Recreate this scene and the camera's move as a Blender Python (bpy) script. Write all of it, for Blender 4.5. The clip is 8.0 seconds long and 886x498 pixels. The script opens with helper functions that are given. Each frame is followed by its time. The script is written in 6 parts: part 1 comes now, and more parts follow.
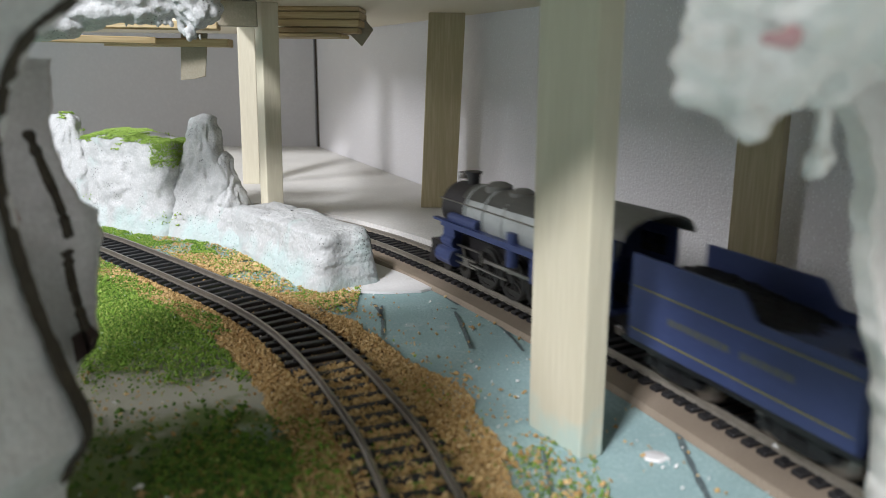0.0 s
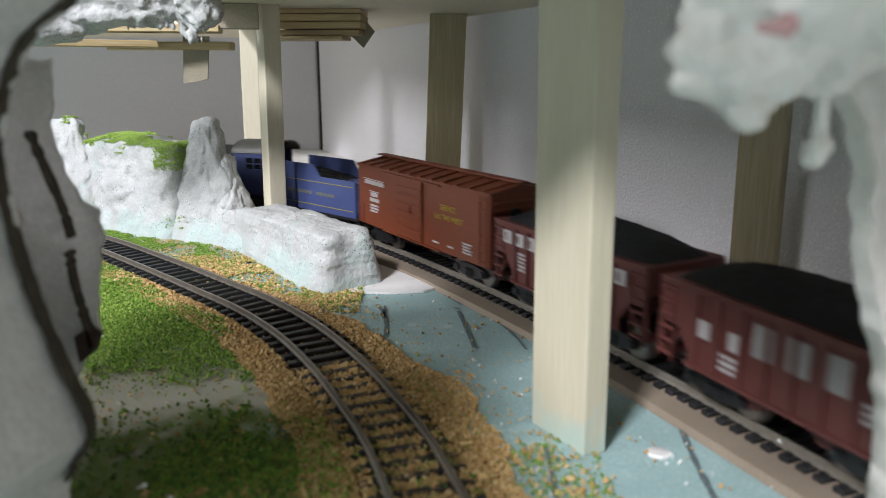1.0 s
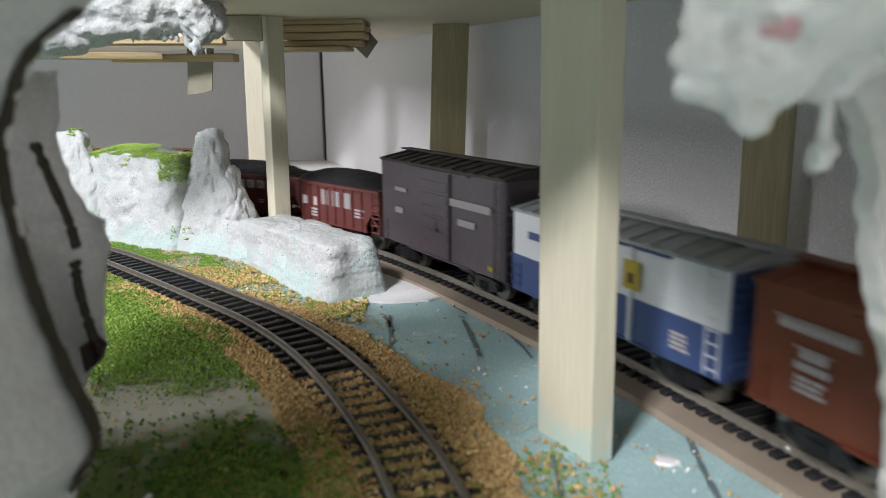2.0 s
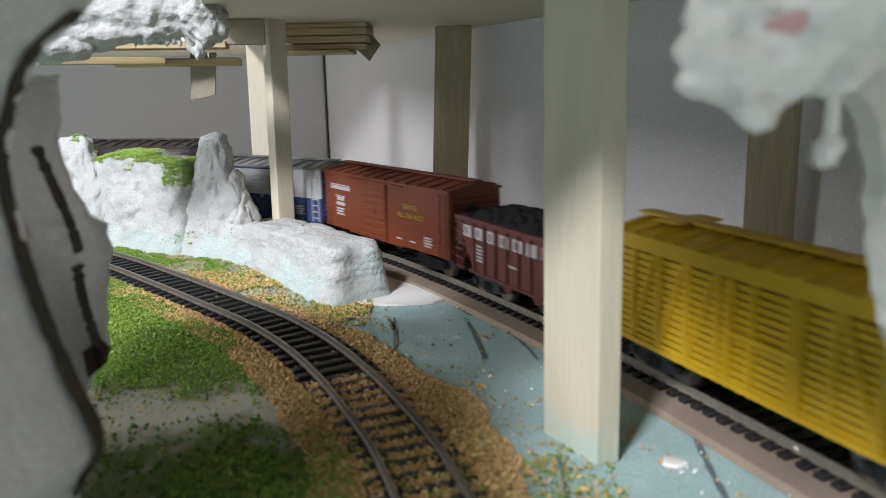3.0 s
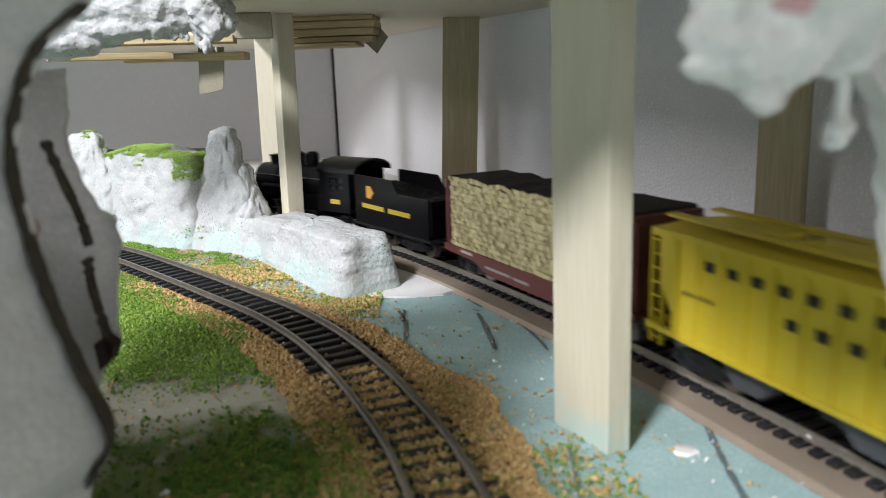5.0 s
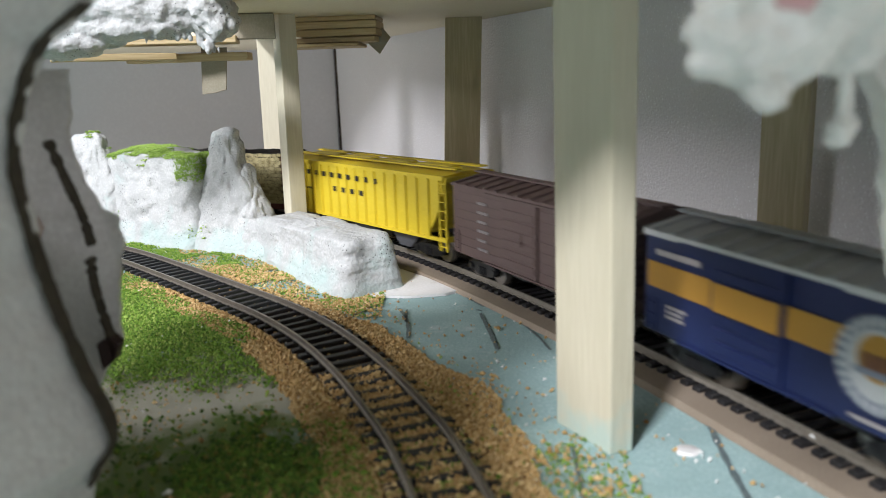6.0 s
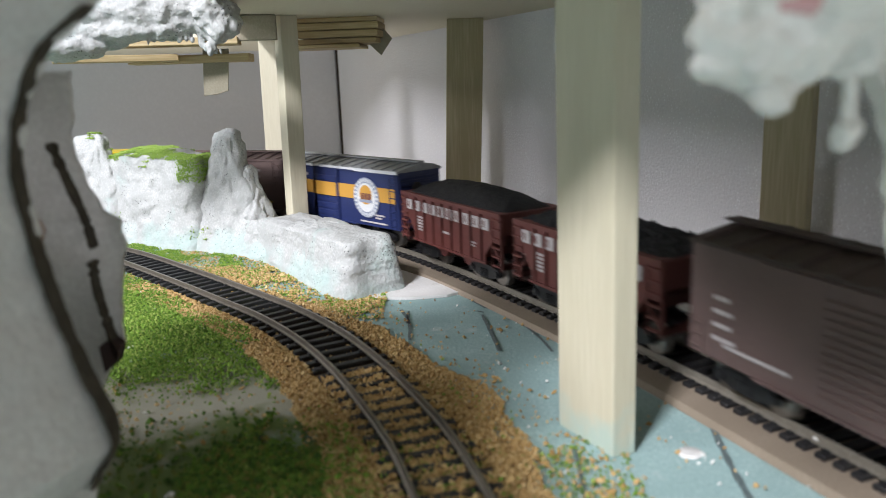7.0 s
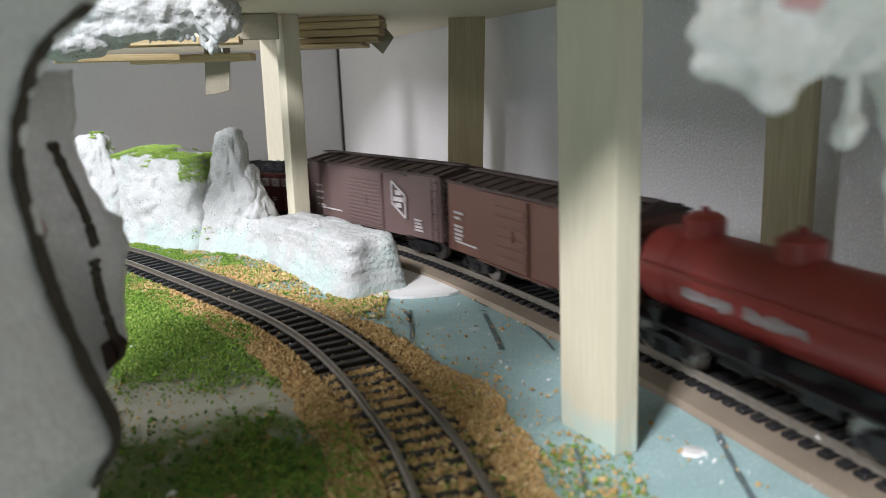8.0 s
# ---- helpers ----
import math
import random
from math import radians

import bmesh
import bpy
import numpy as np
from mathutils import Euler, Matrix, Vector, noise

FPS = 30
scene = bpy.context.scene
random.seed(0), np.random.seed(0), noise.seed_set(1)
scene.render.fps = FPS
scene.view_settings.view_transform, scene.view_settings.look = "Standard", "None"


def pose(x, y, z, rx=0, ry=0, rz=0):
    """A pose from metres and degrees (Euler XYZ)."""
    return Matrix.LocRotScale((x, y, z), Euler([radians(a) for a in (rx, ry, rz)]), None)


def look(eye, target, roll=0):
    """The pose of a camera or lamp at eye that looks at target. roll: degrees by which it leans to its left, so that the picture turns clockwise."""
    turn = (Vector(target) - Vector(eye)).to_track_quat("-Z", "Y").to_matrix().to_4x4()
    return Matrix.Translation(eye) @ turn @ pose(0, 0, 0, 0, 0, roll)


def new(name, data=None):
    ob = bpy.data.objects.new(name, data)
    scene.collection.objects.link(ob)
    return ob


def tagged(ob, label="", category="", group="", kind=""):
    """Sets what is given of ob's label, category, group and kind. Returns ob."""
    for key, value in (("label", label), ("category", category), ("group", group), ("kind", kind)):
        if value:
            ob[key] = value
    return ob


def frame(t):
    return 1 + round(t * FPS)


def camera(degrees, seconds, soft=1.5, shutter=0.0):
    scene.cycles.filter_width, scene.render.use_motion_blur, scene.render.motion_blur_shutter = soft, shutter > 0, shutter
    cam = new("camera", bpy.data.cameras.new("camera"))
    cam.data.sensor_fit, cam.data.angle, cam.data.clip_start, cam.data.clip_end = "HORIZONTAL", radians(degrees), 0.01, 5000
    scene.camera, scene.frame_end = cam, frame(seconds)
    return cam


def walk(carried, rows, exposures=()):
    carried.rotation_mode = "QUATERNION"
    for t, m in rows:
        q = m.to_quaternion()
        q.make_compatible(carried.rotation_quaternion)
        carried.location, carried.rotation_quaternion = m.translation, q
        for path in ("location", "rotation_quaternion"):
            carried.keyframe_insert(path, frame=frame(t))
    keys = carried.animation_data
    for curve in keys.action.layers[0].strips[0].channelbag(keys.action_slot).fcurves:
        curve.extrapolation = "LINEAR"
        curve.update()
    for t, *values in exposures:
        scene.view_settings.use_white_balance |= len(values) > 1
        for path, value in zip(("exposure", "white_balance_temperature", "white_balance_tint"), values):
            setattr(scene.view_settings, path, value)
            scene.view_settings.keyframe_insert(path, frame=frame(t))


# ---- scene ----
cam = camera(61.7, 8.0, soft=0.62, shutter=0.3)
PATH = [
    (0, (-0.00045, -0.00155, 0.10317), (0.02492, 0.96895, -0.13657), 0.49),
    (0.5, (-0.00004, -0.00194, 0.10237), (0.02239, 0.96864, -0.13733), 0.30),
    (1, (0.00032, -0.00205, 0.10184), (0.01982, 0.96951, -0.13416), -0.07),
    (1.5, (0.00028, -0.00237, 0.10162), (0.01667, 0.97099, -0.12711), -0.33),
    (3, (0.00064, -0.00111, 0.10068), (0.00794, 0.97459, -0.11828), -1.11),
    (3.5, (0.00086, -0.00137, 0.10020), (0.00362, 0.97381, -0.12119), -1.34),
    (4, (0.00103, -0.00112, 0.09978), (0.00052, 0.97328, -0.12507), -1.51),
    (4.5, (0.00116, -0.00100, 0.09987), (-0.00301, 0.97274, -0.12777), -1.73),
    (6, (0.00126, -0.00094, 0.09953), (-0.00960, 0.97301, -0.12696), -1.95),
    (6.5, (0.00119, -0.00098, 0.09941), (-0.00971, 0.97309, -0.12657), -2.00),
    (7, (0.00103, -0.00066, 0.09992), (-0.01155, 0.97343, -0.12590), -2.00),
    (7.5, (0.00121, -0.00036, 0.09956), (-0.01316, 0.97366, -0.12645), -2.05),
    (8, (0.00113, -0.00048, 0.09971), (-0.01415, 0.97337, -0.12695), -2.08),
]
walk(cam, [(t, look(eye, target, roll)) for t, eye, target, roll in PATH],
     [(0, 0.0), (1.5, 0.0), (3, -0.03), (4, -0.06), (4.5, 0.05), (6, 0.15), (8, 0.15)])
cam.data.dof.use_dof = True
cam.data.dof.focus_distance = 0.42
cam.data.dof.aperture_fstop = 16.0

# ---------------------------------------------------------------- light
world = bpy.data.worlds.new("room_light")
scene.world = world
world.use_nodes = True
world.node_tree.nodes["Background"].inputs[0].default_value = (0.90, 0.90, 1.0, 1)
world.node_tree.nodes["Background"].inputs[1].default_value = 0.16


def room_lamp(eye, target, energy, size):
    data = bpy.data.lights.new("room_lamp", "AREA")
    data.energy, data.size, data.color = energy, size, (0.985, 0.985, 1.04)
    ob = new("room_lamp", data)
    ob.matrix_world = look(eye, target)


# two lamps of the room: one above and behind the open side, one beyond the ridge's open flank
room_lamp((-0.72, -0.99, 1.25), (-0.03, 0.27, 0.0), 46, 0.26)
room_lamp((-1.38, -0.25, 0.74), (0.0, 0.33, 0.03), 13.5, 0.42)

# ---------------------------------------------------------------- helpers


def part(name, bm, material, parent=None, label=""):
    """Link a bmesh as one mesh object, under a thing or a part."""
    me = bpy.data.meshes.new(name)
    bm.to_mesh(me)
    bm.free()
    if material:
        me.materials.append(material)
    ob = new(name, me)
    ob.parent = parent
    if label:
        ob["label"] = label
    return ob


def share(name, ob, m, parent):
    """Another object on the mesh of ob."""
    o = new(name, ob.data)
    o.parent = parent
    o.matrix_basis = m
    return o


def thing(name, label, category, group="", kind=""):
    return tagged(new(name), label, category, group, kind)


def box(bm, x0, x1, y0, y1, z0, z1, m=None):
    vs = [bm.verts.new((x, y, z)) for x in (x0, x1) for y in (y0, y1) for z in (z0, z1)]
    for f in ((0, 1, 3, 2), (4, 6, 7, 5), (0, 4, 5, 1), (2, 3, 7, 6), (0, 2, 6, 4), (1, 5, 7, 3)):
        bm.faces.new([vs[i] for i in f])
    if m is not None:
        bmesh.ops.transform(bm, matrix=m, verts=vs)
    return vs


def bevelled(bm, width, segments=1):
    bmesh.ops.bevel(bm, geom=bm.edges[:] , offset=width, segments=segments, affect="EDGES", profile=0.6)
    return bm


def tube(bm, a, b, r, seg=8, r2=None, caps=True):
    a, b = Vector(a), Vector(b)
    d = b - a
    q = d.to_track_quat("Z", "Y").to_matrix().to_4x4()
    m = Matrix.Translation((a + b) / 2) @ q
    bmesh.ops.create_cone(bm, cap_ends=caps, segments=seg, radius1=r, radius2=r if r2 is None else r2, depth=d.length, matrix=m)


def prism(bm, outline, y0, y1):
    """An outline in x, z pushed from y0 to y1."""
    a = [bm.verts.new((x, y0, z)) for x, z in outline]
    b = [bm.verts.new((x, y1, z)) for x, z in outline]
    n = len(outline)
    bm.faces.new(a)
    bm.faces.new(b[::-1])
    for i in range(n):
        bm.faces.new((a[i], b[i], b[(i + 1) % n], a[(i + 1) % n]))
    bmesh.ops.recalc_face_normals(bm, faces=bm.faces[:])


def smooth(ob, angle=0.6):
    for p in ob.data.polygons:
        p.use_smooth = True
    ob.data.set_sharp_from_angle(angle=angle)
    return ob


# ---------------------------------------------------------------- materials


def surface(name, colours, rough=0.6, scale=200.0, fine=1500.0, bump=0.0, bump_scale=800.0, metal=0.0, spread=0.0, stain=None, stain_scale=40.0, stain_at=(0.55, 0.75), stretch=(1, 1, 1), spec=0.5, island=False, pits=0.0, fleck=None):
    """A procedural surface: two or three colours over coarse and fine noise, an optional stain, and fine relief."""
    m = bpy.data.materials.new(name)
    m.use_nodes = True
    nt = m.node_tree
    n, l = nt.nodes, nt.links
    b = n["Principled BSDF"]
    co = n.new("ShaderNodeTexCoord")
    mp = n.new("ShaderNodeMapping")
    mp.inputs["Scale"].default_value = stretch
    l.new(co.outputs["Object"], mp.inputs["Vector"])
    n1 = n.new("ShaderNodeTexNoise")
    n1.inputs["Scale"].default_value = scale
    n1.inputs["Detail"].default_value = 4
    n2 = n.new("ShaderNodeTexNoise")
    n2.inputs["Scale"].default_value = fine
    n2.inputs["Detail"].default_value = 2
    for q in (n1, n2):
        l.new(mp.outputs[0], q.inputs["Vector"])
    add = n.new("ShaderNodeMath")
    add.operation = "MULTIPLY_ADD"
    add.inputs[1].default_value = 0.45
    l.new(n2.outputs[0], add.inputs[0])
    half = n.new("ShaderNodeMath")
    half.operation = "MULTIPLY"
    half.inputs[1].default_value = 0.37
    l.new(n1.outputs[0], half.inputs[0])
    l.new(half.outputs[0], add.inputs[2])
    fac = add.outputs[0]
    if island:
        geo = n.new("ShaderNodeNewGeometry")
        fac = geo.outputs["Random Per Island"]
    elif spread:
        inf = n.new("ShaderNodeObjectInfo")
        mix = n.new("ShaderNodeMath")
        mix.operation = "MULTIPLY_ADD"
        mix.inputs[1].default_value = spread
        l.new(inf.outputs["Random"], mix.inputs[0])
        sub = n.new("ShaderNodeMath")
        sub.operation = "SUBTRACT"
        sub.inputs[1].default_value = spread / 2
        l.new(fac, sub.inputs[0])
        l.new(sub.outputs[0], mix.inputs[2])
        fac = mix.outputs[0]
    ramp = n.new("ShaderNodeValToRGB")
    r = ramp.color_ramp
    lo, hi = (0.0, 1.0) if island else (0.38, 0.68)
    r.elements[0].position, r.elements[1].position = lo, hi
    r.elements[0].color, r.elements[1].color = (*colours[0], 1), (*colours[-1], 1)
    for i, c in enumerate(colours[1:-1]):
        e = r.elements.new(lo + (hi - lo) * (i + 1) / (len(colours) - 1))
        e.color = (*c, 1)
    l.new(fac, ramp.inputs[0])
    out = ramp.outputs[0]
    if stain:
        n3 = n.new("ShaderNodeTexNoise")
        n3.inputs["Scale"].default_value = stain_scale
        n3.inputs["Detail"].default_value = 6
        n3.inputs["Roughness"].default_value = 0.65
        l.new(co.outputs["Object"], n3.inputs["Vector"])
        mr = n.new("ShaderNodeMapRange")
        mr.inputs[1].default_value, mr.inputs[2].default_value = stain_at
        l.new(n3.outputs[0], mr.inputs[0])
        mx = n.new("ShaderNodeMix")
        mx.data_type = "RGBA"
        l.new(mr.outputs[0], mx.inputs[0])
        l.new(out, mx.inputs[6])
        mx.inputs[7].default_value = (*stain, 1)
        out = mx.outputs[2]
    # flat colour dots: dark ones for shade in pits, pale ones for glints
    if pits or fleck:
        vo = n.new("ShaderNodeTexVoronoi")
        vo.inputs["Scale"].default_value = pits or 520
        l.new(co.outputs["Object"], vo.inputs["Vector"])
        dot = n.new("ShaderNodeMapRange")
        dot.inputs[1].default_value, dot.inputs[2].default_value = 0.20, 0.27
        dot.inputs[3].default_value, dot.inputs[4].default_value = 1, 0
        l.new(vo.outputs["Distance"], dot.inputs[0])
        n5 = n.new("ShaderNodeTexNoise")
        n5.inputs["Scale"].default_value = 75 if pits else 30
        n5.inputs["Detail"].default_value = 3
        l.new(co.outputs["Object"], n5.inputs["Vector"])
        where = n.new("ShaderNodeMapRange")
        where.inputs[1].default_value, where.inputs[2].default_value = (0.54, 0.62) if pits else (0.3, 0.6)
        l.new(n5.outputs[0], where.inputs[0])
        both = n.new("ShaderNodeMath")
        both.operation = "MULTIPLY"
        l.new(dot.outputs[0], both.inputs[0])
        l.new(where.outputs[0], both.inputs[1])
        mp2 = n.new("ShaderNodeMix")
        mp2.data_type = "RGBA"
        l.new(both.outputs[0], mp2.inputs[0])
        l.new(out, mp2.inputs[6])
        mp2.inputs[7].default_value = (*(fleck or (0.07, 0.07, 0.065)), 1)
        out = mp2.outputs[2]
    l.new(out, b.inputs["Base Color"])
    b.inputs["Roughness"].default_value = rough
    b.inputs["Metallic"].default_value = metal
    b.inputs["Specular IOR Level"].default_value = spec
    if bump:
        n4 = n.new("ShaderNodeTexNoise")
        n4.inputs["Scale"].default_value = bump_scale
        n4.inputs["Detail"].default_value = 5
        l.new(mp.outputs[0], n4.inputs["Vector"])
        bp = n.new("ShaderNodeBump")
        bp.inputs["Strength"].default_value = bump
        bp.inputs["Distance"].default_value = 0.001
        l.new(n4.outputs[0], bp.inputs["Height"])
        l.new(bp.outputs[0], b.inputs["Normal"])
    return m


M_teal = surface("teal_paint", [(0.28, 0.41, 0.41), (0.37, 0.51, 0.51), (0.46, 0.59, 0.59)], 0.75, 60, 900, 0.35, 700, stain=(0.56, 0.62, 0.61), stain_scale=55, stain_at=(0.60, 0.78))
M_white = surface("white_board", [(0.62, 0.61, 0.58), (0.72, 0.71, 0.68), (0.78, 0.77, 0.74)], 0.7, 30, 700, 0.15, 900, stain=(0.45, 0.42, 0.37), stain_scale=120, stain_at=(0.66, 0.85))
# pale dots put the glints on the wall's stipple into its colour
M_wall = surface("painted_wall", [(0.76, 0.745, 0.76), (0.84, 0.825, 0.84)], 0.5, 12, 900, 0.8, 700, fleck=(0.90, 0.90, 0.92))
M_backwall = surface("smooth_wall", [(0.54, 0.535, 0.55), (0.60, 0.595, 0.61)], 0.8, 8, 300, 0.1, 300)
M_plaster = surface("plaster", [(0.43, 0.44, 0.435), (0.55, 0.555, 0.55), (0.65, 0.655, 0.65)], 0.8, 90, 900, 0.9, 420, stain=(0.42, 0.55, 0.52), stain_scale=34, stain_at=(0.55, 0.78), pits=720)
# teal ground paint washed up on the foot of the plaster
nt = M_plaster.node_tree
tcp, nzp, spp = nt.nodes.new("ShaderNodeTexCoord"), nt.nodes.new("ShaderNodeTexNoise"), nt.nodes.new("ShaderNodeSeparateXYZ")
nzp.inputs["Scale"].default_value, nzp.inputs["Detail"].default_value = 60, 5
nt.links.new(tcp.outputs["Object"], nzp.inputs["Vector"])
nt.links.new(tcp.outputs["Object"], spp.inputs[0])
wash = nt.nodes.new("ShaderNodeMath")
wash.operation = "MULTIPLY_ADD"
wash.inputs[1].default_value = -0.050
nt.links.new(nzp.outputs[0], wash.inputs[0])
nt.links.new(spp.outputs["Z"], wash.inputs[2])
rgp = nt.nodes.new("ShaderNodeMapRange")
rgp.inputs[1].default_value, rgp.inputs[2].default_value, rgp.inputs[3].default_value, rgp.inputs[4].default_value = -0.022, -0.012, 0.42, 0
nt.links.new(wash.outputs[0], rgp.inputs[0])
mxp = nt.nodes.new("ShaderNodeMix")
mxp.data_type = "RGBA"
mxp.inputs[7].default_value = (0.40, 0.55, 0.53, 1)
bsp = nt.nodes["Principled BSDF"].inputs["Base Color"]
nt.links.new(bsp.links[0].from_socket, mxp.inputs[6])
nt.links.new(rgp.outputs[0], mxp.inputs[0])
nt.links.new(mxp.outputs[2], bsp)
M_wood = surface("pine_wood", [(0.44, 0.37, 0.22), (0.53, 0.45, 0.29), (0.60, 0.52, 0.35)], 0.6, 160, 900, 0.2, 500, stretch=(1, 1, 0.06))
M_post = surface("cream_painted_wood", [(0.555, 0.515, 0.39), (0.595, 0.555, 0.43), (0.625, 0.585, 0.465)], 0.55, 120, 900, 0.25, 400, stretch=(1, 1, 0.08))
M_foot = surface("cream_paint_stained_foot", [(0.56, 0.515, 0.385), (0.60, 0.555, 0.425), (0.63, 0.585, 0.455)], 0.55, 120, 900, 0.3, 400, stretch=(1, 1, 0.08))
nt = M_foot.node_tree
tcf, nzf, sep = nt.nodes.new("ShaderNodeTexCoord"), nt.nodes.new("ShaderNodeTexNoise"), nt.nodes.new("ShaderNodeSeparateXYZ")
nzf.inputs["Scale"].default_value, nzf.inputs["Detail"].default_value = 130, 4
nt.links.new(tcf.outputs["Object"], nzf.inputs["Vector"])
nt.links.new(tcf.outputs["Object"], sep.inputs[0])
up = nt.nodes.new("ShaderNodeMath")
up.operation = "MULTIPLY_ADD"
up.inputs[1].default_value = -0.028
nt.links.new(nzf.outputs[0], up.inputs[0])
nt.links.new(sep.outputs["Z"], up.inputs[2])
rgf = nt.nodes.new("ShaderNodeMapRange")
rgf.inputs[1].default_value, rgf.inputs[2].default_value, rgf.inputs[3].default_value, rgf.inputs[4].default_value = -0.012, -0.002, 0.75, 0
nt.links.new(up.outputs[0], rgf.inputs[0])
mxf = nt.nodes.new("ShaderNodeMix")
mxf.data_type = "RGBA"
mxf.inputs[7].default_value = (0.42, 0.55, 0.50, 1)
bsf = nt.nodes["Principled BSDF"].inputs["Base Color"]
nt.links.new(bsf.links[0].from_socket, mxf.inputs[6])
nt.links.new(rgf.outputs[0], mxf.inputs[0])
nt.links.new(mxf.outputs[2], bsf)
M_card = surface("cardboard", [(0.25, 0.22, 0.17), (0.33, 0.29, 0.23)], 0.8, 120, 900, 0.2)
M_deck = surface("deck_underside", [(0.70, 0.64, 0.49), (0.76, 0.70, 0.55)], 0.65, 20, 500, 0.1, 500)
M_roadbed = surface("brown_roadbed", [(0.25, 0.20, 0.15), (0.33, 0.27, 0.21)], 0.85, 60, 1200, 0.3, 1200)
M_tie = surface("black_tie", [(0.012, 0.012, 0.014), (0.03, 0.029, 0.03)], 0.5, 300, 1500, 0.2, spread=0.15)
M_rail = surface("nickel_rail", [(0.22, 0.195, 0.16), (0.38, 0.345, 0.30)], 0.32, 200, 1500, metal=0.6)

M_rail_main = surface("bright_rail", [(0.34, 0.31, 0.26), (0.50, 0.46, 0.40)], 0.32, 200, 1500, metal=0.55)

# ---------------------------------------------------------------- plan curves


def glide(points, n=24):
    """A smooth line through plan points, with its length along the way."""
    P = [np.array(p, float) for p in points]
    out = []
    for i in range(len(P) - 1):
        p0, p1, p2, p3 = P[max(i - 1, 0)], P[i], P[i + 1], P[min(i + 2, len(P) - 1)]
        d1, d2, d3 = (max(np.linalg.norm(a), 1e-6) for a in (p1 - p0, p2 - p1, p3 - p2))
        m1 = ((p1 - p0) / d1 * d2 + (p2 - p1) / d2 * d1) / (d1 + d2) * d2 if i else p2 - p1
        m2 = ((p2 - p1) / d2 * d3 + (p3 - p2) / d3 * d2) / (d2 + d3) * d2 if i < len(P) - 2 else p2 - p1
        for k in range(n):
            u = k / n
            out.append((2 * u**3 - 3 * u * u + 1) * p1 + (u**3 - 2 * u * u + u) * m1 + (3 * u * u - 2 * u**3) * p2 + (u**3 - u * u) * m2)
    out.append(P[-1])
    C = np.array(out)
    S = np.concatenate([[0], np.cumsum(np.linalg.norm(np.diff(C, axis=0), axis=1))])
    return C, S


def on(line, s):
    """Place and direction at the length s."""
    C, S = line
    p = np.array([np.interp(s, S, C[:, 0]), np.interp(s, S, C[:, 1])])
    a, b = s - 0.003, s + 0.003
    t = np.array([np.interp(b, S, C[:, 0]) - np.interp(a, S, C[:, 0]), np.interp(b, S, C[:, 1]) - np.interp(a, S, C[:, 1])])
    return p, t / (np.linalg.norm(t) or 1)


MAIN_PTS = [(-0.9, -2.3), (-0.93, -1.2), (-0.93, -0.5), (-0.93, -0.05), (-0.9, 0.16), (-0.79, 0.37), (-.62, .50), (-.5, .535), (-.40, .547), (-.33, .55), (-.243, .547), (-.17, .529), (-.12, .507), (-.072, .471), (-.0237, .4184), (.0069, .3714), (.0400, .3131), (.0713, .2517), (.0875, .2155), (.0985, .1885), (.1098, .1606), (.1255, .1175), (.146, .06), (.178, -.05), (.21, -.16), (.5, -1.16), (.85, -2.4)]
MAIN = glide(MAIN_PTS)
MAIN = (MAIN[0], MAIN[1] - MAIN[1][6 * 24])
LOOP_PTS = [(-0.75, 0.36), (-.6, .44), (-.42, .505), (-.32, .495), (-.25, .468), (-.196, .4285), (-.1445, .3785), (-.1016, .3337), (-.0735, .3033), (-.0530, .2757), (-.0315, .2376), (-.0189, .2098), (-.0094, .1861), (-.0033, .1660), (.004, .138), (.011, .10), (.0155, .05), (.018, 0), (.018, -.25)]
LOOP = glide(LOOP_PTS)
RAIL_TOP = 0.0065
SPEED = 0.311


def sweep(bm, line, s0, s1, step, profile):
    """A closed profile (across, up) swept along a plan line."""
    rings = []
    count = max(2, int((s1 - s0) / step) + 1)
    for k in range(count):
        p, t = on(line, s0 + (s1 - s0) * k / (count - 1))
        nx, ny = -t[1], t[0]
        rings.append([bm.verts.new((p[0] + nx * a, p[1] + ny * a, z)) for a, z in profile])
    n = len(profile)
    for r0, r1 in zip(rings, rings[1:]):
        for i in range(n):
            bm.faces.new((r0[i], r0[(i + 1) % n], r1[(i + 1) % n], r1[i]))
    bm.faces.new(rings[0][::-1])
    bm.faces.new(rings[-1])
    bmesh.ops.recalc_face_normals(bm, faces=bm.faces[:])
    return bm


def rail_profile(offset, top):
    return [(offset - .0010, top - .0025), (offset + .0010, top - .0025), (offset + .0009, top - .0021), (offset + .0004, top - .0018), (offset + .0004, top - .0009), (offset + .00046, top - .0007), (offset + .00042, top), (offset - .00042, top), (offset - .00046, top - .0007), (offset - .0004, top - .0009), (offset - .0004, top - .0018), (offset - .0009, top - .0021)]


# ---------------------------------------------------------------- setting
def slab(name, corners, z0, z1, material, label, category):
    bm = bmesh.new()
    a = [bm.verts.new((x, y, z0)) for x, y in corners]
    b = [bm.verts.new((x, y, z1)) for x, y in corners]
    n = len(corners)
    bm.faces.new(a[::-1])
    bm.faces.new(b)
    for i in range(n):
        bm.faces.new((a[i], a[(i + 1) % n], b[(i + 1) % n], b[i]))
    bmesh.ops.recalc_face_normals(bm, faces=bm.faces[:])
    ob = part(name, bm, material)
    return tagged(ob, label, category, kind="structure")


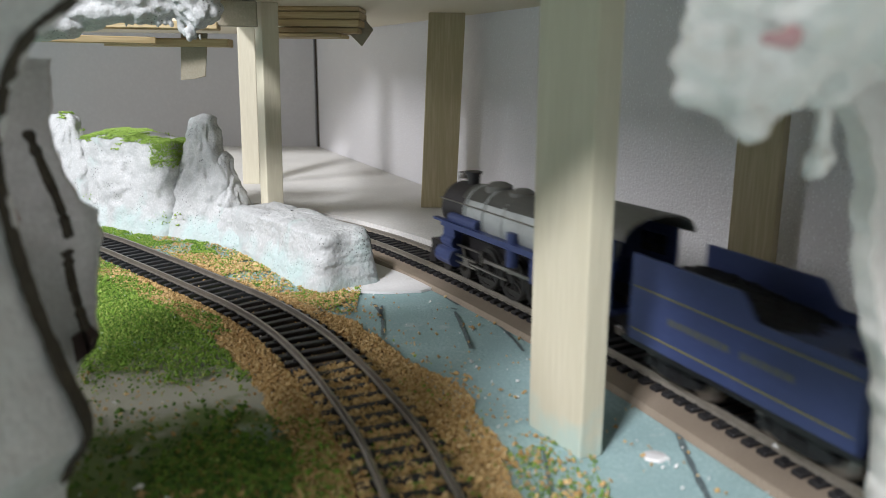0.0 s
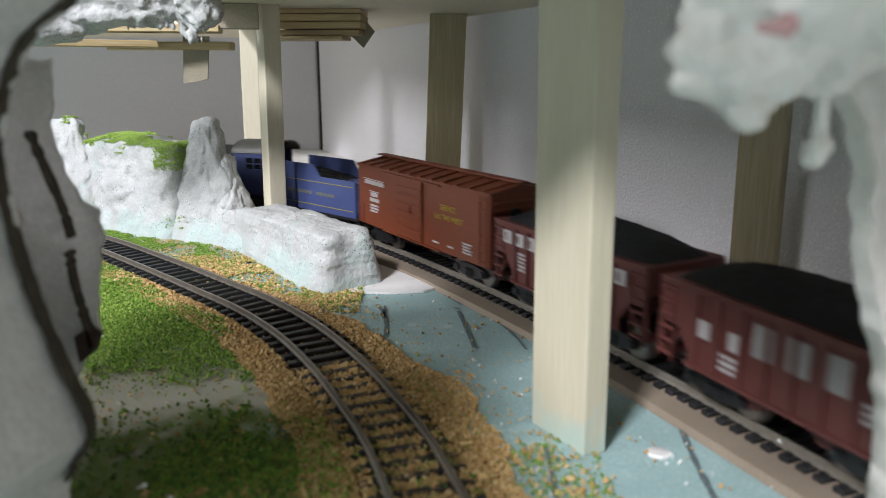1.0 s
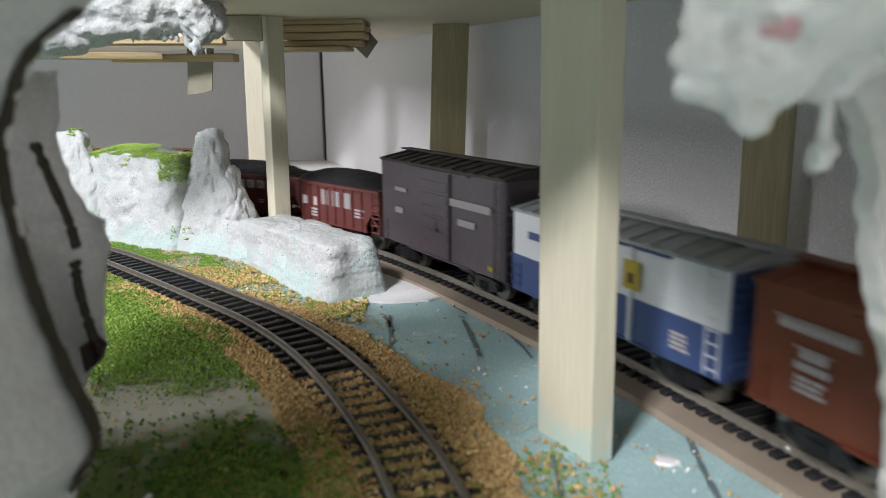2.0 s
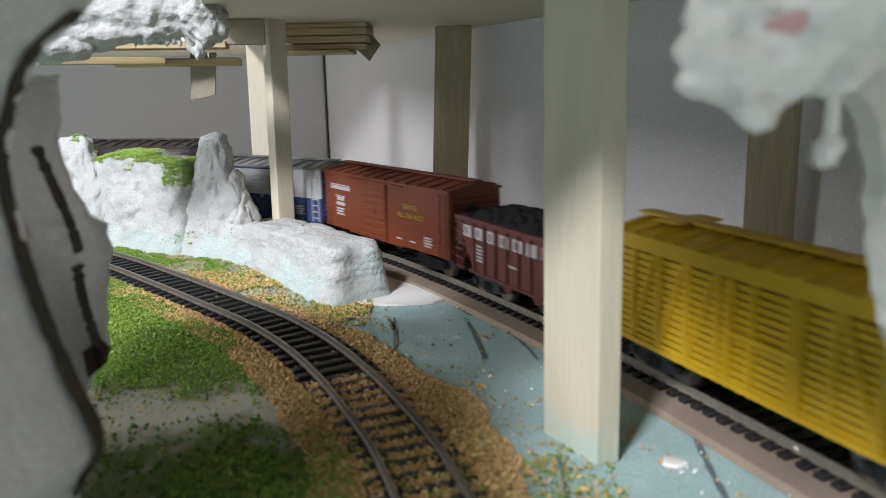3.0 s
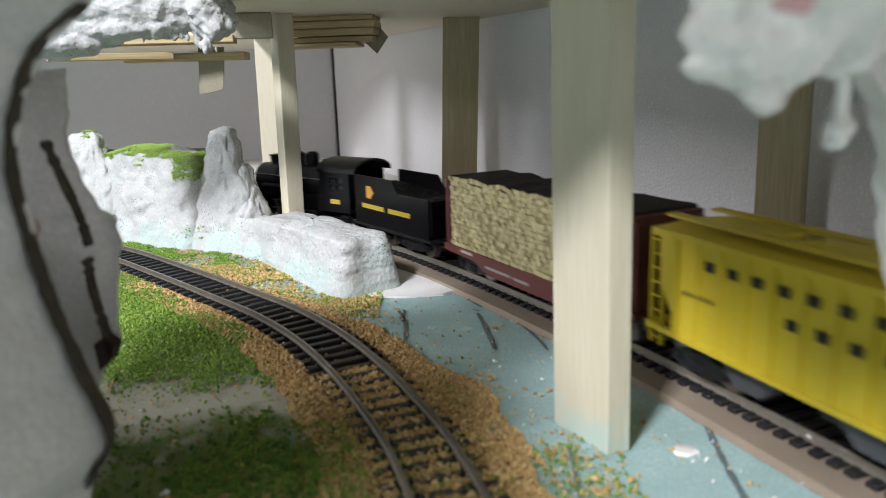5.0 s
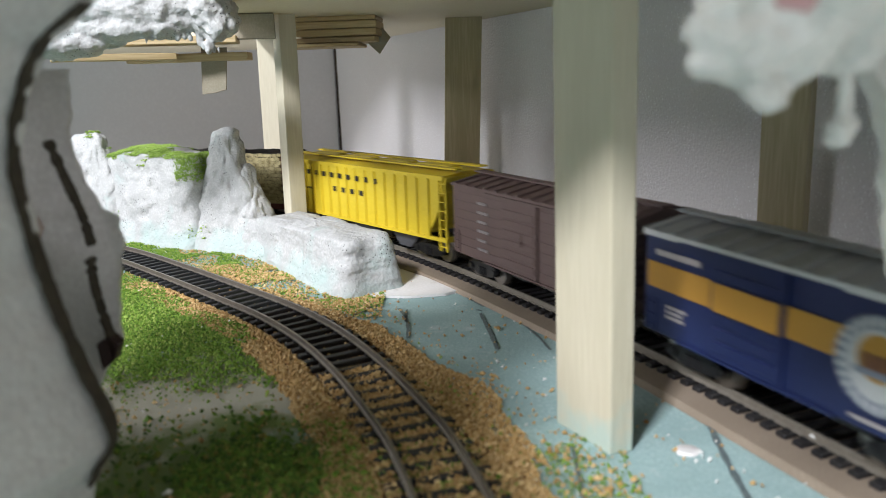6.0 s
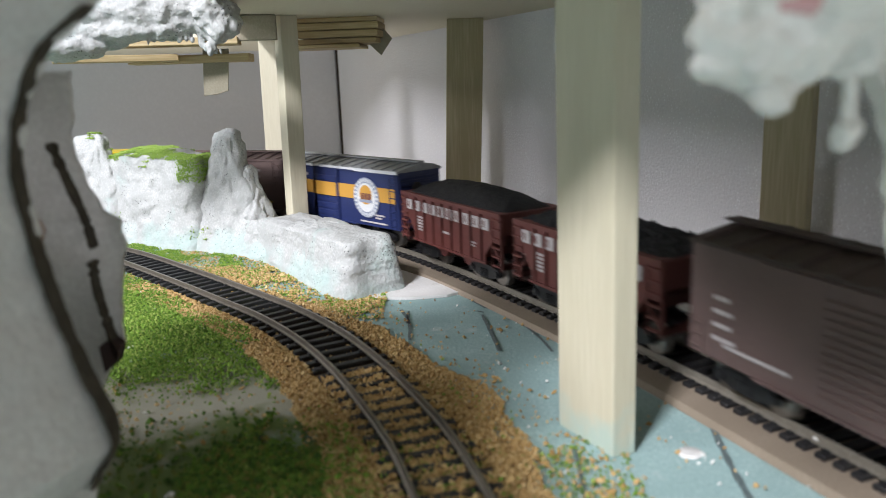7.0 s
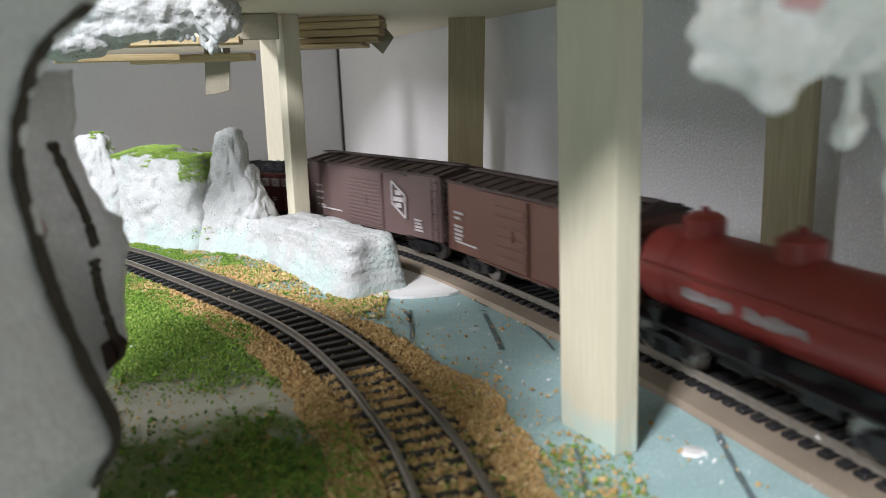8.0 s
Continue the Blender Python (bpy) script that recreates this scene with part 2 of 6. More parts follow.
WA, WB = Vector((-.1298, .9142)), Vector((.155, .2524))
wd = (WB - WA).normalized()
wn = Vector((-wd.y, wd.x))
if wn.x < 0:
    wn = -wn
W1 = WB + wd * 3.2
M_ground = M_teal
nt = M_ground.node_tree
bsdf = nt.nodes["Principled BSDF"]
base = bsdf.inputs["Base Color"].links[0].from_socket
tc = nt.nodes.new("ShaderNodeTexCoord")
wob = nt.nodes.new("ShaderNodeTexNoise")
wob.inputs["Scale"].default_value = 70
wob.inputs["Detail"].default_value = 5
nt.links.new(tc.outputs["Object"], wob.inputs["Vector"])
for (px, py), (r0, r1), paint in (((-.098, .215), (.050, .085), (0.38, 0.37, 0.295)), ((-.060, .165), (.034, .066), (0.115, 0.165, 0.035)), ((-.135, .305), (.050, .075), (0.16, 0.26, 0.04))):
    dist = nt.nodes.new("ShaderNodeVectorMath")
    dist.operation = "DISTANCE"
    dist.inputs[1].default_value = (px, py, 0)
    nt.links.new(tc.outputs["Object"], dist.inputs[0])
    mad = nt.nodes.new("ShaderNodeMath")
    mad.operation = "MULTIPLY_ADD"
    mad.inputs[1].default_value = 0.09
    nt.links.new(wob.outputs[0], mad.inputs[0])
    nt.links.new(dist.outputs["Value"], mad.inputs[2])
    rng = nt.nodes.new("ShaderNodeMapRange")
    rng.inputs[1].default_value, rng.inputs[2].default_value = r0 + .045, r1 + .030
    rng.inputs[3].default_value, rng.inputs[4].default_value = 1, 0
    nt.links.new(mad.outputs[0], rng.inputs[0])
    mixer = nt.nodes.new("ShaderNodeMix")
    mixer.data_type = "RGBA"
    nt.links.new(rng.outputs[0], mixer.inputs[0])
    nt.links.new(base, mixer.inputs[6])
    mixer.inputs[7].default_value = (*paint, 1)
    base = mixer.outputs[2]
nt.links.new(base, bsdf.inputs["Base Color"])
slab("ground", [(-1.6, -2.9), (1.75, -2.9), (1.75, .96), (-1.6, .96)], -0.02, 0.0, M_teal, "teal painted plywood layout board with stains", "ground")
slab("wall_right", [tuple(WA), tuple(W1), tuple(W1 + wn * .012), tuple(WA + wn * .012)], 0.0, 0.34, M_wall, "grey-white stippled wall board behind the railway", "wall")
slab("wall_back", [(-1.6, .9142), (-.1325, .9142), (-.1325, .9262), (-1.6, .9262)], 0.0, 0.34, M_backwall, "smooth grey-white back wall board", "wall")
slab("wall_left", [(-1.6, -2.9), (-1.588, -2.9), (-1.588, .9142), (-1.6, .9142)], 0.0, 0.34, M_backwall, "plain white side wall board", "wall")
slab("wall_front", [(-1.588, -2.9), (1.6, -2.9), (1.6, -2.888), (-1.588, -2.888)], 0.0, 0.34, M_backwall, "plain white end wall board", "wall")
# the unseen front outline, tongue and notch, is shaped to steer the lamplight
deck = slab("ceiling", [(-.075, .168), (-.072, .20), (-.098, .33), (-.117, .41), (-.160, .66), (-.70, .70), (-.70, .905), (-.135, .905), tuple(WA + wd * .002 - wn * .002), tuple(WB + wd * .17 - wn * .002), (.14, .040), (.006, .043), (.004, .118), (-.068, .118), (-.062, .045), (-.066, -.02), (-.098, -.02), (-.19, .03), (-.19, .160)], 0.1375, 0.1495, M_deck, "cream painted underside of the upper layout deck", "ceiling")

# white floor board behind the main track
edge = []
for k in range(30):
    p, t = on(MAIN, 0.12 + k * (0.86 - 0.12) / 29)
    edge.append((p[0] - t[1] * .0185, p[1] + t[0] * .0185))
floor_corners = edge + [tuple(WA + wd * .72 - wn * .001), tuple(WA - wn * .001), (-.5, .9135)]
slab("floor_board", floor_corners, 0.0005, 0.006, M_white, "white painted board with a worn brown front edge", "floor")


# ---------------------------------------------------------------- tracks
def make_track(line, s0, s1, name, label, top, z_tie, tie_from, tie_to, tw=.00145, tl=.0138, pitch=.0073, rail=None):
    tr = thing(name, label, "railway track")
    for sgn in (-1, 1):
        part("rail", sweep(bmesh.new(), line, s0, s1, 0.006, rail_profile(sgn * .0086, top)), rail or M_rail, tr, "worn nickel-silver rail")
    first = None
    loose = bmesh.new()
    spots, s = [], s0 + .003
    while s < s1 - .003:
        spots.append(s)
        s += pitch
    for s in spots:
        p, t = on(line, s)
        m = Matrix.Translation((p[0], p[1], z_tie)) @ Matrix.Rotation(math.atan2(t[1], t[0]) + random.uniform(-.02, .02), 4, "Z")
        if tie_from < s < tie_to:
            if first is None:
                bm = bmesh.new()
                box(bm, -tw, tw, -tl, tl, 0, top - .0025 - z_tie)
                bevelled(bm, .0003)
                for q in (-.0086, .0086):
                    for e in (-.0019, .0019):
                        box(bm, -.0008, .0008, q + e - .0004, q + e + .0004, top - .0026 - z_tie, top - .0019 - z_tie)
                first = part("tie", bm, M_tie, tr, "black plastic tie")
                first.matrix_basis = m
            else:
                share("tie", first, m, tr)
        else:
            box(loose, -tw, tw, -tl, tl, 0, top - .0025 - z_tie, m)
    if loose.verts:
        tagged(part("tie_row", loose, M_tie, tr), kind="stuff")
    else:
        loose.free()
    return tr


main_track = make_track(MAIN, -1.9, 3.5, "main_track", "black-tied main line track on a brown roadbed strip", RAIL_TOP, .0024, .30, 1.15, .0017, .0130, .0056, M_rail_main)
bm = sweep(bmesh.new(), MAIN, -1.9, 3.5, 0.008, [(-.0225, 0.0003), (.0175, 0.0003), (.0168, .0025), (-.0215, .0025)])
tagged(part("roadbed", bm, M_roadbed), "matt brown cardboard roadbed strip under the main track", "roadbed", kind="structure")
loop_track = make_track(LOOP, 0.02, LOOP[1][-1] - .01, "loop_track", "curved sectional track with black ties in tan ballast", .0048, .0003, .20, 0.95)


# ---------------------------------------------------------------- posts
def post(name, corners, z0, z1, label, lean=(0, 0), material=None):
    bm = bmesh.new()
    a = [bm.verts.new((x, y, z0)) for x, y in corners]
    b = [bm.verts.new((x + lean[0], y + lean[1], z1)) for x, y in corners]
    n = len(corners)
    bm.faces.new(a[::-1])
    bm.faces.new(b)
    for i in range(n):
        bm.faces.new((a[i], a[(i + 1) % n], b[(i + 1) % n], b[i]))
    bmesh.ops.recalc_face_normals(bm, faces=bm.faces[:])
    bevelled(bm, .0007, 2)
    return tagged(part(name, bm, material or M_post), label, "post")


def turned(cx, cy, w, d, deg):
    c, s = math.cos(radians(deg)), math.sin(radians(deg))
    return [(cx + c * x - s * y, cy + s * x + c * y) for x, y in ((-w / 2, -d / 2), (w / 2, -d / 2), (w / 2, d / 2), (-w / 2, d / 2))]


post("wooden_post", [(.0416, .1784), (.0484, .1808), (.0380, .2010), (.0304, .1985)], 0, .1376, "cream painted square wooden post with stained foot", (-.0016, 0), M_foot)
post("wooden_post", turned(-.0935, .447, .0105, .0105, 35), 0, .1376, "slim cream painted wooden post beside the plaster rock", (.002, 0))
post("wooden_post", turned(-.1448, .625, .0142, .016, 0), .006, .1376, "cream painted wooden post on the white board", (.002, 0))
post("wooden_post", turned(.0094, .520, .0245, .014, 0), .006, .1376, "broad flat pine post beside the main track", (.005, 0), M_wood)
post("wooden_post", [(.1155, .270), (.1335, .2715), (.1400, .2805), (.1215, .2795)], .0, .1376, "broad flat pine post against the stippled wall", (-.002, 0), M_wood)


# ---------------------------------------------------------------- plaster rocks
def fold(v, scale):
    """Uneven plaster relief."""
    p = Vector(v) * scale
    return noise.fractal(p, 0.9, 2.1, 5) * 0.6 + (abs(noise.noise(p * 0.55 + Vector((7, 3, 1)))) - .25) * 0.9


def boulder(name, x, y, a, b, h, deg, label, power=0.55, top=0.45, rough=.006, lean=(0, 0), crown=0.35, seed=0, dip=0.0, flare=0.0, taper=1.4):
    """A plaster rock that stands on the ground: a rounded block that narrows upwards, with folds."""
    bm = bmesh.new()
    nu, nv = 84, 40
    # even steps round the outline
    ths = np.linspace(0, 2 * math.pi, 4001)
    ox, oy = a * np.sign(np.cos(ths)) * np.abs(np.cos(ths)) ** power, b * np.sign(np.sin(ths)) * np.abs(np.sin(ths)) ** power
    run = np.concatenate([[0], np.cumsum(np.hypot(np.diff(ox), np.diff(oy)))])
    around = [float(np.interp(run[-1] * i / nu, run, ths)) for i in range(nu)]
    rows = []
    for j in range(nv + 1):
        v = j / nv
        if v < .8:
            w = v / .8
            z = h * (1 - crown * .5) * w
            k = 1 + (top - 1) * w**taper
        else:
            w = (v - .8) / .2
            z = h * (1 - crown * .5) + h * crown * .5 * math.sin(w * math.pi / 2)
            k = top * math.cos(w * math.pi / 2) ** (.7 if crown < .8 else 1.0) if w < 1 else 0
        row = []
        for i in range(nu):
            th = around[i]
            c, s = math.cos(th), math.sin(th)
            px = a * k * math.copysign(abs(c) ** power, c) + lean[0] * (z / h) ** 2
            py = b * (k + flare * max(0, 1 - v / .6) ** 2) * math.copysign(abs(s) ** power, s) + lean[1] * (z / h) ** 2
            zz = z * (1 - dip * px / a)
            q = Vector((px + seed * .37, py, zz))
            f = -.2 * rough * max(0, 1 - abs(noise.noise(q * 46)) / .10) + fold(q, 42) * rough + fold(q, 150) * rough * .48 + (abs(noise.noise(q * 90)) - .2) * rough * .5 + noise.noise(q * 600) * .0004
            fade = min(1, v * 6 + .25)
            r = math.hypot(px, py) or 1e-6
            row.append(bm.verts.new((px + f * px / r * fade, py + f * py / r * fade, max(-.001, zz + f * .55 * v))))
        rows.append(row)
    for r0, r1 in zip(rows, rows[1:]):
        for i in range(nu):
            bm.faces.new((r0[i], r0[(i + 1) % nu], r1[(i + 1) % nu], r1[i]))
    bmesh.ops.remove_doubles(bm, verts=bm.verts[:], dist=.0001)
    ob = smooth(part(name, bm, M_plaster), 1.2)
    ob.matrix_basis = pose(x, y, 0, 0, 0, deg)
    return tagged(ob, label, "plaster rock", "plaster rocks of the ridge")


ROCKS = [
    boulder("plaster_rock", -.071, .389, .066, .0158, .0272, -55.8, "long low white plaster rock beside the track", .20, .90, .0036, crown=.26, seed=1, dip=-.10, flare=.22, taper=2.2),
    boulder("plaster_rock", -.1345, .456, .0375, .0170, .0745, -33, "pointed white plaster rock with a jagged side", .62, .29, .0050, lean=(.001, 0), crown=.22, seed=23, flare=.35, taper=.95),
    boulder("plaster_rock", -.187, .483, .049, .0150, .0600, -33, "broad white plaster rock with green moss on top", .36, .84, .0050, crown=.16, seed=3, flare=.5),
    boulder("plaster_rock", -.243, .509, .041, .014, .0715, -30, "upright white plaster rock with a rounded tip", .55, .46, .0058, crown=.42, seed=14, flare=.4, taper=1.05),
    boulder("plaster_rock", -.108, .431, .028, .012, .021, -45, "small white plaster rock in the saddle of the ridge", .6, .6, .005, seed=5, flare=.3),
    boulder("plaster_rock", -.340, .500, .080, .018, .058, 5, "long white plaster rock with moss", .5, .6, .006, seed=6),
    boulder("plaster_rock", -.1175, .4455, .0125, .0110, .0520, -33, "narrow jagged white plaster rock leaning on the pointed one", .5, .50, .0060, crown=.5, seed=31, flare=.3, taper=1.6, lean=(-.004, 0)),
]


# moss patches: rock, middle (x, z), half sizes
PATCHES = [(ROCKS[2], (-.152, .0505), (.006, .010)), (ROCKS[2], (-.158, .0100), (.0085, .0045)), (ROCKS[1], (-.150, .0100), (.006, .0045)), (ROCKS[3], (-.218, .0190), (.005, .003))]


def sheet(name, stations, y0, y1, x_far, z_top, thick, label, seed, rough=.004, bend=None, material=None):
    """A plaster-coated card sheet that stands on the ground, with a torn edge; side -1: it runs off to the left."""
    zs = np.array([p[0] for p in stations])
    xs = np.array([p[1] for p in stations])
    nu, nv = 46, 110
    bm = bmesh.new()
    front, back = [], []
    for j in range(nv + 1):
        z = z_top * j / nv
        xe = float(np.interp(z, zs, xs)) + noise.noise((seed, z * 260, 0)) * .0009
        fr, bk = [], []
        for i in range(nu + 1):
            u = (i / nu) ** 1.6
            if bend and u < .35:
                x, y = xe + (bend[0] - xs[0]) * u / .35, y0 + (bend[1] - y0) * u / .35
            elif bend:
                w = (u - .35) / .65
                x, y = (xe + bend[0] - xs[0]) * (1 - w) + x_far * w, bend[1] + (y1 - bend[1]) * w
            else:
                x, y = xe + (x_far - xe) * u, y0 + (y1 - y0) * u
            q = Vector((x + seed, y, z))
            f = (fold(q, 38) * rough + fold(q, 140) * rough * .25) * min(1, u * 7 + .04) + noise.noise(q * 500) * .0003
            fr.append(bm.verts.new((x, y - f, z)))
            bk.append(bm.verts.new((x, y + thick + f * .3, z)))
        front.append(fr)
        back.append(bk)
    for j in range(nv):
        for i in range(nu):
            bm.faces.new((front[j][i], front[j][i + 1], front[j + 1][i + 1], front[j + 1][i]))
            bm.faces.new((back[j][i], back[j + 1][i], back[j + 1][i + 1], back[j][i + 1]))
        bm.faces.new((front[j][0], front[j + 1][0], back[j + 1][0], back[j][0]))
    for i in range(nu):
        bm.faces.new((front[nv][i], front[nv][i + 1], back[nv][i + 1], back[nv][i]))
    bmesh.ops.recalc_face_normals(bm, faces=bm.faces[:])
    root = thing(name, label, "plaster cliff")
    smooth(part("face", bm, material or M_plaster, root), 1.0)
    return root


def ribbon(points, w, d, parent, name="torn_edge"):
    """A dark torn card edge along points in space."""
    C, S = glide(points, 10)
    bm = bmesh.new()
    rings = []
    for i, p in enumerate(C):
        t = C[min(i + 1, len(C) - 1)] - C[max(i - 1, 0)]
        n = Vector((t[2], 0, -t[0])).normalized()
        k = w * (.85 + 1.3 * noise.noise((i * .45, w * 900, 0)) + .5 * noise.noise((i * 1.7, w * 300, 2)))
        p = Vector(p)
        rings.append([bm.verts.new(p + n * k * e + Vector((0, f, 0))) for e, f in ((-.5, 0), (.5, 0), (.5, d), (-.5, d))])
    for a, b in zip(rings, rings[1:]):
        for i in range(4):
            bm.faces.new((a[i], a[(i + 1) % 4], b[(i + 1) % 4], b[i]))
    bm.faces.new(rings[0][::-1])
    bm.faces.new(rings[-1])
    bmesh.ops.recalc_face_normals(bm, faces=bm.faces[:])
    return part(name, bm, M_torn, parent, "dark brown torn card edge")


M_cliff = surface("aged_plaster", [(0.46, 0.44, 0.42), (0.54, 0.525, 0.50), (0.61, 0.595, 0.57)], 0.8, 60, 700, 0.6, 500, stain=(0.48, 0.45, 0.42), stain_scale=40, stain_at=(0.6, 0.8))
M_torn = surface("torn_card", [(0.030, 0.023, 0.014), (0.085, 0.067, 0.042)], 0.85, 300, 1200, 0.3)
M_hole_shade = surface("dark_opening", [(0.02, 0.008, 0.006), (0.035, 0.014, 0.010)], 0.8, 100, 800)

# past the bend the sheet is an unseen run, added to block the lamps
near_cliff = sheet("plaster_cliff", [(0, -.070), (.021, -.0713), (.0262, -.0695), (.0327, -.0647), (.0496, -.0694), (.0652, -.0734), (.086, -.0752), (.0977, -.0723), (.107, -.067), (.113, -.0584), (.13, -.045)], .130, .050, -.235, .1376, .0015, "grey-white plaster cliff sheet with a dark torn edge", 1.3, bend=(-.091, .082), material=M_cliff)
ribbon([(-0.0697, .1270, 0.0249), (-0.0687, .1270, 0.0271), (-0.0647, .1270, 0.0332), (-0.0682, .1270, 0.0486), (-0.0716, .1270, 0.0615), (-0.0740, .1270, 0.0753), (-0.0748, .1270, 0.0881), (-0.0719, .1270, 0.0985), (-0.0668, .1270, 0.1071), (-0.0583, .1270, 0.1134)], .00060, .004, near_cliff)
# length of the unseen return is set by the shade it casts
far_cliff = sheet("plaster_cliff", [(0, -.094), (.0282, -.0869), (.0398, -.0798), (.0513, -.079), (.0637, -.0765), (.0698, -.0766), (.072, -.0805), (.076, -.0824), (.0866, -.0858), (.0942, -.0846), (.1029, -.0837), (.115, -.083), (.13, -.08)], .170, .110, -.178, .1040, .0012, "white plaster cliff sheet standing behind a nearer one", 4.1, bend=(-.165, .178), material=M_cliff)
ribbon([(-.0888, .1655, .0885), (-.0862, .1655, .080), (-.0832, .1655, .0700), (-.0822, .1655, .064)], .0010, .003, far_cliff)
ribbon([(-.0830, .1655, .061), (-.0830, .1655, .0556), (-.0820, .1655, .0480), (-.0806, .1655, .0405), (-.0800, .1655, .0368)], .0011, .003, far_cliff)
# solid block on the sheet, coloured dark like the shade inside a hole
bm = bmesh.new()
prism(bm, [(-.0838, .0402), (-.0806, .0420), (-.0785, .0400), (-.0800, .0360), (-.0832, .0335)], .1655, .169)
part("opening", bm, M_hole_shade, far_cliff, "small dark reddish hole in the plaster")


def fringe(a, b, count, size, seed):
    """Small ragged lumps that hang along a line."""
    rr = random.Random(seed)
    a, b = Vector(a), Vector(b)
    out = []
    for k in range(count):
        p = a.lerp(b, (k + rr.random()) / count)
        w = size * rr.uniform(.35, .9)
        out.append(((p.x, p.y + rr.uniform(-size, size), p.z + rr.uniform(-.8, .3) * size), (w * rr.uniform(.4, 1.2), w, size * rr.uniform(.6, 1.7))))
    return out


def lumps(name, blobs, label, category, voxel, rough, material, seed=0):
    """Plaster lumps grown together into one mass."""
    bm = bmesh.new()
    for (x, y, z), (rx, ry, rz) in blobs:
        m = Matrix.Translation((x, y, z)) @ Matrix.Diagonal((rx, ry, rz, 1))
        made = bmesh.ops.create_icosphere(bm, subdivisions=5, radius=1, matrix=m)
        r = min(rx, ry, rz)
        for v in made["verts"]:
            d = (v.co - Vector((x, y, z))).normalized()
            q = v.co + Vector((seed, 0, 0))
            v.co += d * min(r * .7, 1.5 * rough) * (fold(q, .28 / rough) + .5 * fold(q, .9 / rough))
    ob = part(name, bm, material)
    rm = ob.modifiers.new("grown", "REMESH")
    rm.mode, rm.voxel_size, rm.use_smooth_shade = "VOXEL", voxel, True
    return tagged(ob, label, category)


lumps("plaster_overhang", [((-.150, .362, .1345), (.050, .014, .0125)), ((-.108, .362, .1325), (.0125, .013, .0135)), ((-.182, .352, .1190), (.026, .012, .0060)), ((-.155, .358, .1255), (.03, .011, .0055)), ((-.132, .360, .1285), (.022, .011, .007))] + fringe((-.205, .352, .1160), (-.165, .354, .1150), 6, .0022, 4) + fringe((-.160, .356, .1215), (-.128, .356, .1240), 10, .0024, 5) + fringe((-.125, .358, .1240), (-.112, .358, .1200), 7, .0024, 6) + fringe((-.112, .358, .1190), (-.104, .358, .1165), 6, .0022, 7),
      "bright white ragged plaster overhang under the deck", "plaster overhang", .0007, .0038, M_plaster, 3)
M_pale = surface("pale_plaster", [(0.66, 0.64, 0.60), (0.75, 0.735, 0.70), (0.82, 0.81, 0.79)], 0.8, 70, 700, 0.5, 500, stain=(0.60, 0.62, 0.46), stain_scale=60, stain_at=(0.62, 0.8))
M_smear = surface("reddish_smear", [(0.30, 0.21, 0.19), (0.38, 0.29, 0.26)], 0.8, 200, 900)
M_pink = surface("pink_paint", [(0.52, 0.30, 0.30), (0.62, 0.42, 0.41)], 0.7, 200, 900)
lumps("plaster_overhang", [((.060, .100, .1165), (.024, .020, .0135)), ((.0405, .100, .1105), (.0065, .009, .0065)), ((.0440, .0995, .1034), (.0105, .008, .0052)), ((.0368, .0995, .1000), (.0042, .004, .0020)), ((.0432, .0985, .0962), (.0030, .003, .0030)), ((.0475, .0985, .0993), (.0032, .003, .0024)), ((.0545, .101, .1040), (.006, .007, .006))] + fringe((.0350, .0995, .1000), (.0400, .0995, .0985), 4, .0008, 11) + fringe((.0400, .0985, .0985), (.0490, .0985, .0985), 6, .0012, 12),
      "pale lumpy plaster overhang with a ragged lower edge", "plaster overhang", .0006, .0024, M_pale, 8)
lumps("paint_spot", [((.0420, .0900, .1066), (.0025, .0012, .0010)), ((.0438, .0900, .1072), (.0011, .0012, .0018))], "faded pink paint spot on the plaster overhang", "paint spot", .0004, .0006, M_pink, 2)
drop = lumps("plaster_drop", [((.0545, .1005, .0908), (.0020, .0020, .0022)), ((.0545, .1005, .0945), (.0011, .0011, .0060))], "round white plaster drop hanging from a strand", "plaster drop", .0004, .0007, M_pale, 5)
sheet("plaster_cliff", [(0, .0745), (.0381, .0737), (.0555, .0716), (.070, .0664), (.0816, .0645), (.0896, .0637), (.0974, .0600), (.11, .051), (.13, .045)], .102, .121, .0995, .1376, .006, "pale plaster cliff sheet close beside the main track", 9.2, rough=.003, material=M_pale)

# unseen wall between the track and the open side, added to block the lamps
bm = bmesh.new()
rows = []
for j in range(25):
    z = .1376 * j / 24
    row = []
    for i in range(61):
        y = .099 - .60 * i / 60
        x = .0765 + .10 * max(0, -y - .02) * .9
        row.append(bm.verts.new((x + .003 * fold((x + 3, y, z), 30), y, z)))
    for i in range(61):
        v = row[60 - i].co
        row.append(bm.verts.new((v.x + .004, v.y, v.z)))
    rows.append(row)
for r0, r1 in zip(rows, rows[1:]):
    for i in range(122):
        bm.faces.new((r0[i], r0[(i + 1) % 122], r1[(i + 1) % 122], r1[i]))
bm.faces.new(rows[-1])
bmesh.ops.recalc_face_normals(bm, faces=bm.faces[:])
tagged(smooth(part("plaster_shell", bm, M_pale), 1.0), "pale plaster mountain shell beside the main track", "plaster cliff")

# ---------------------------------------------------------------- timber and card under the deck
def board(name, a, b, w, z0, z1, material, label, category):
    """A flat board between two plan points."""
    a, b = Vector(a), Vector(b)
    d = b - a
    bm = bmesh.new()
    box(bm, -d.length / 2, d.length / 2, -w / 2, w / 2, z0, z1)
    bevelled(bm, .0004)
    ob = part(name, bm, material)
    c = (a + b) / 2
    ob.matrix_basis = pose(c.x, c.y, 0, 0, 0, math.degrees(math.atan2(d.y, d.x)))
    return tagged(ob, label, category)


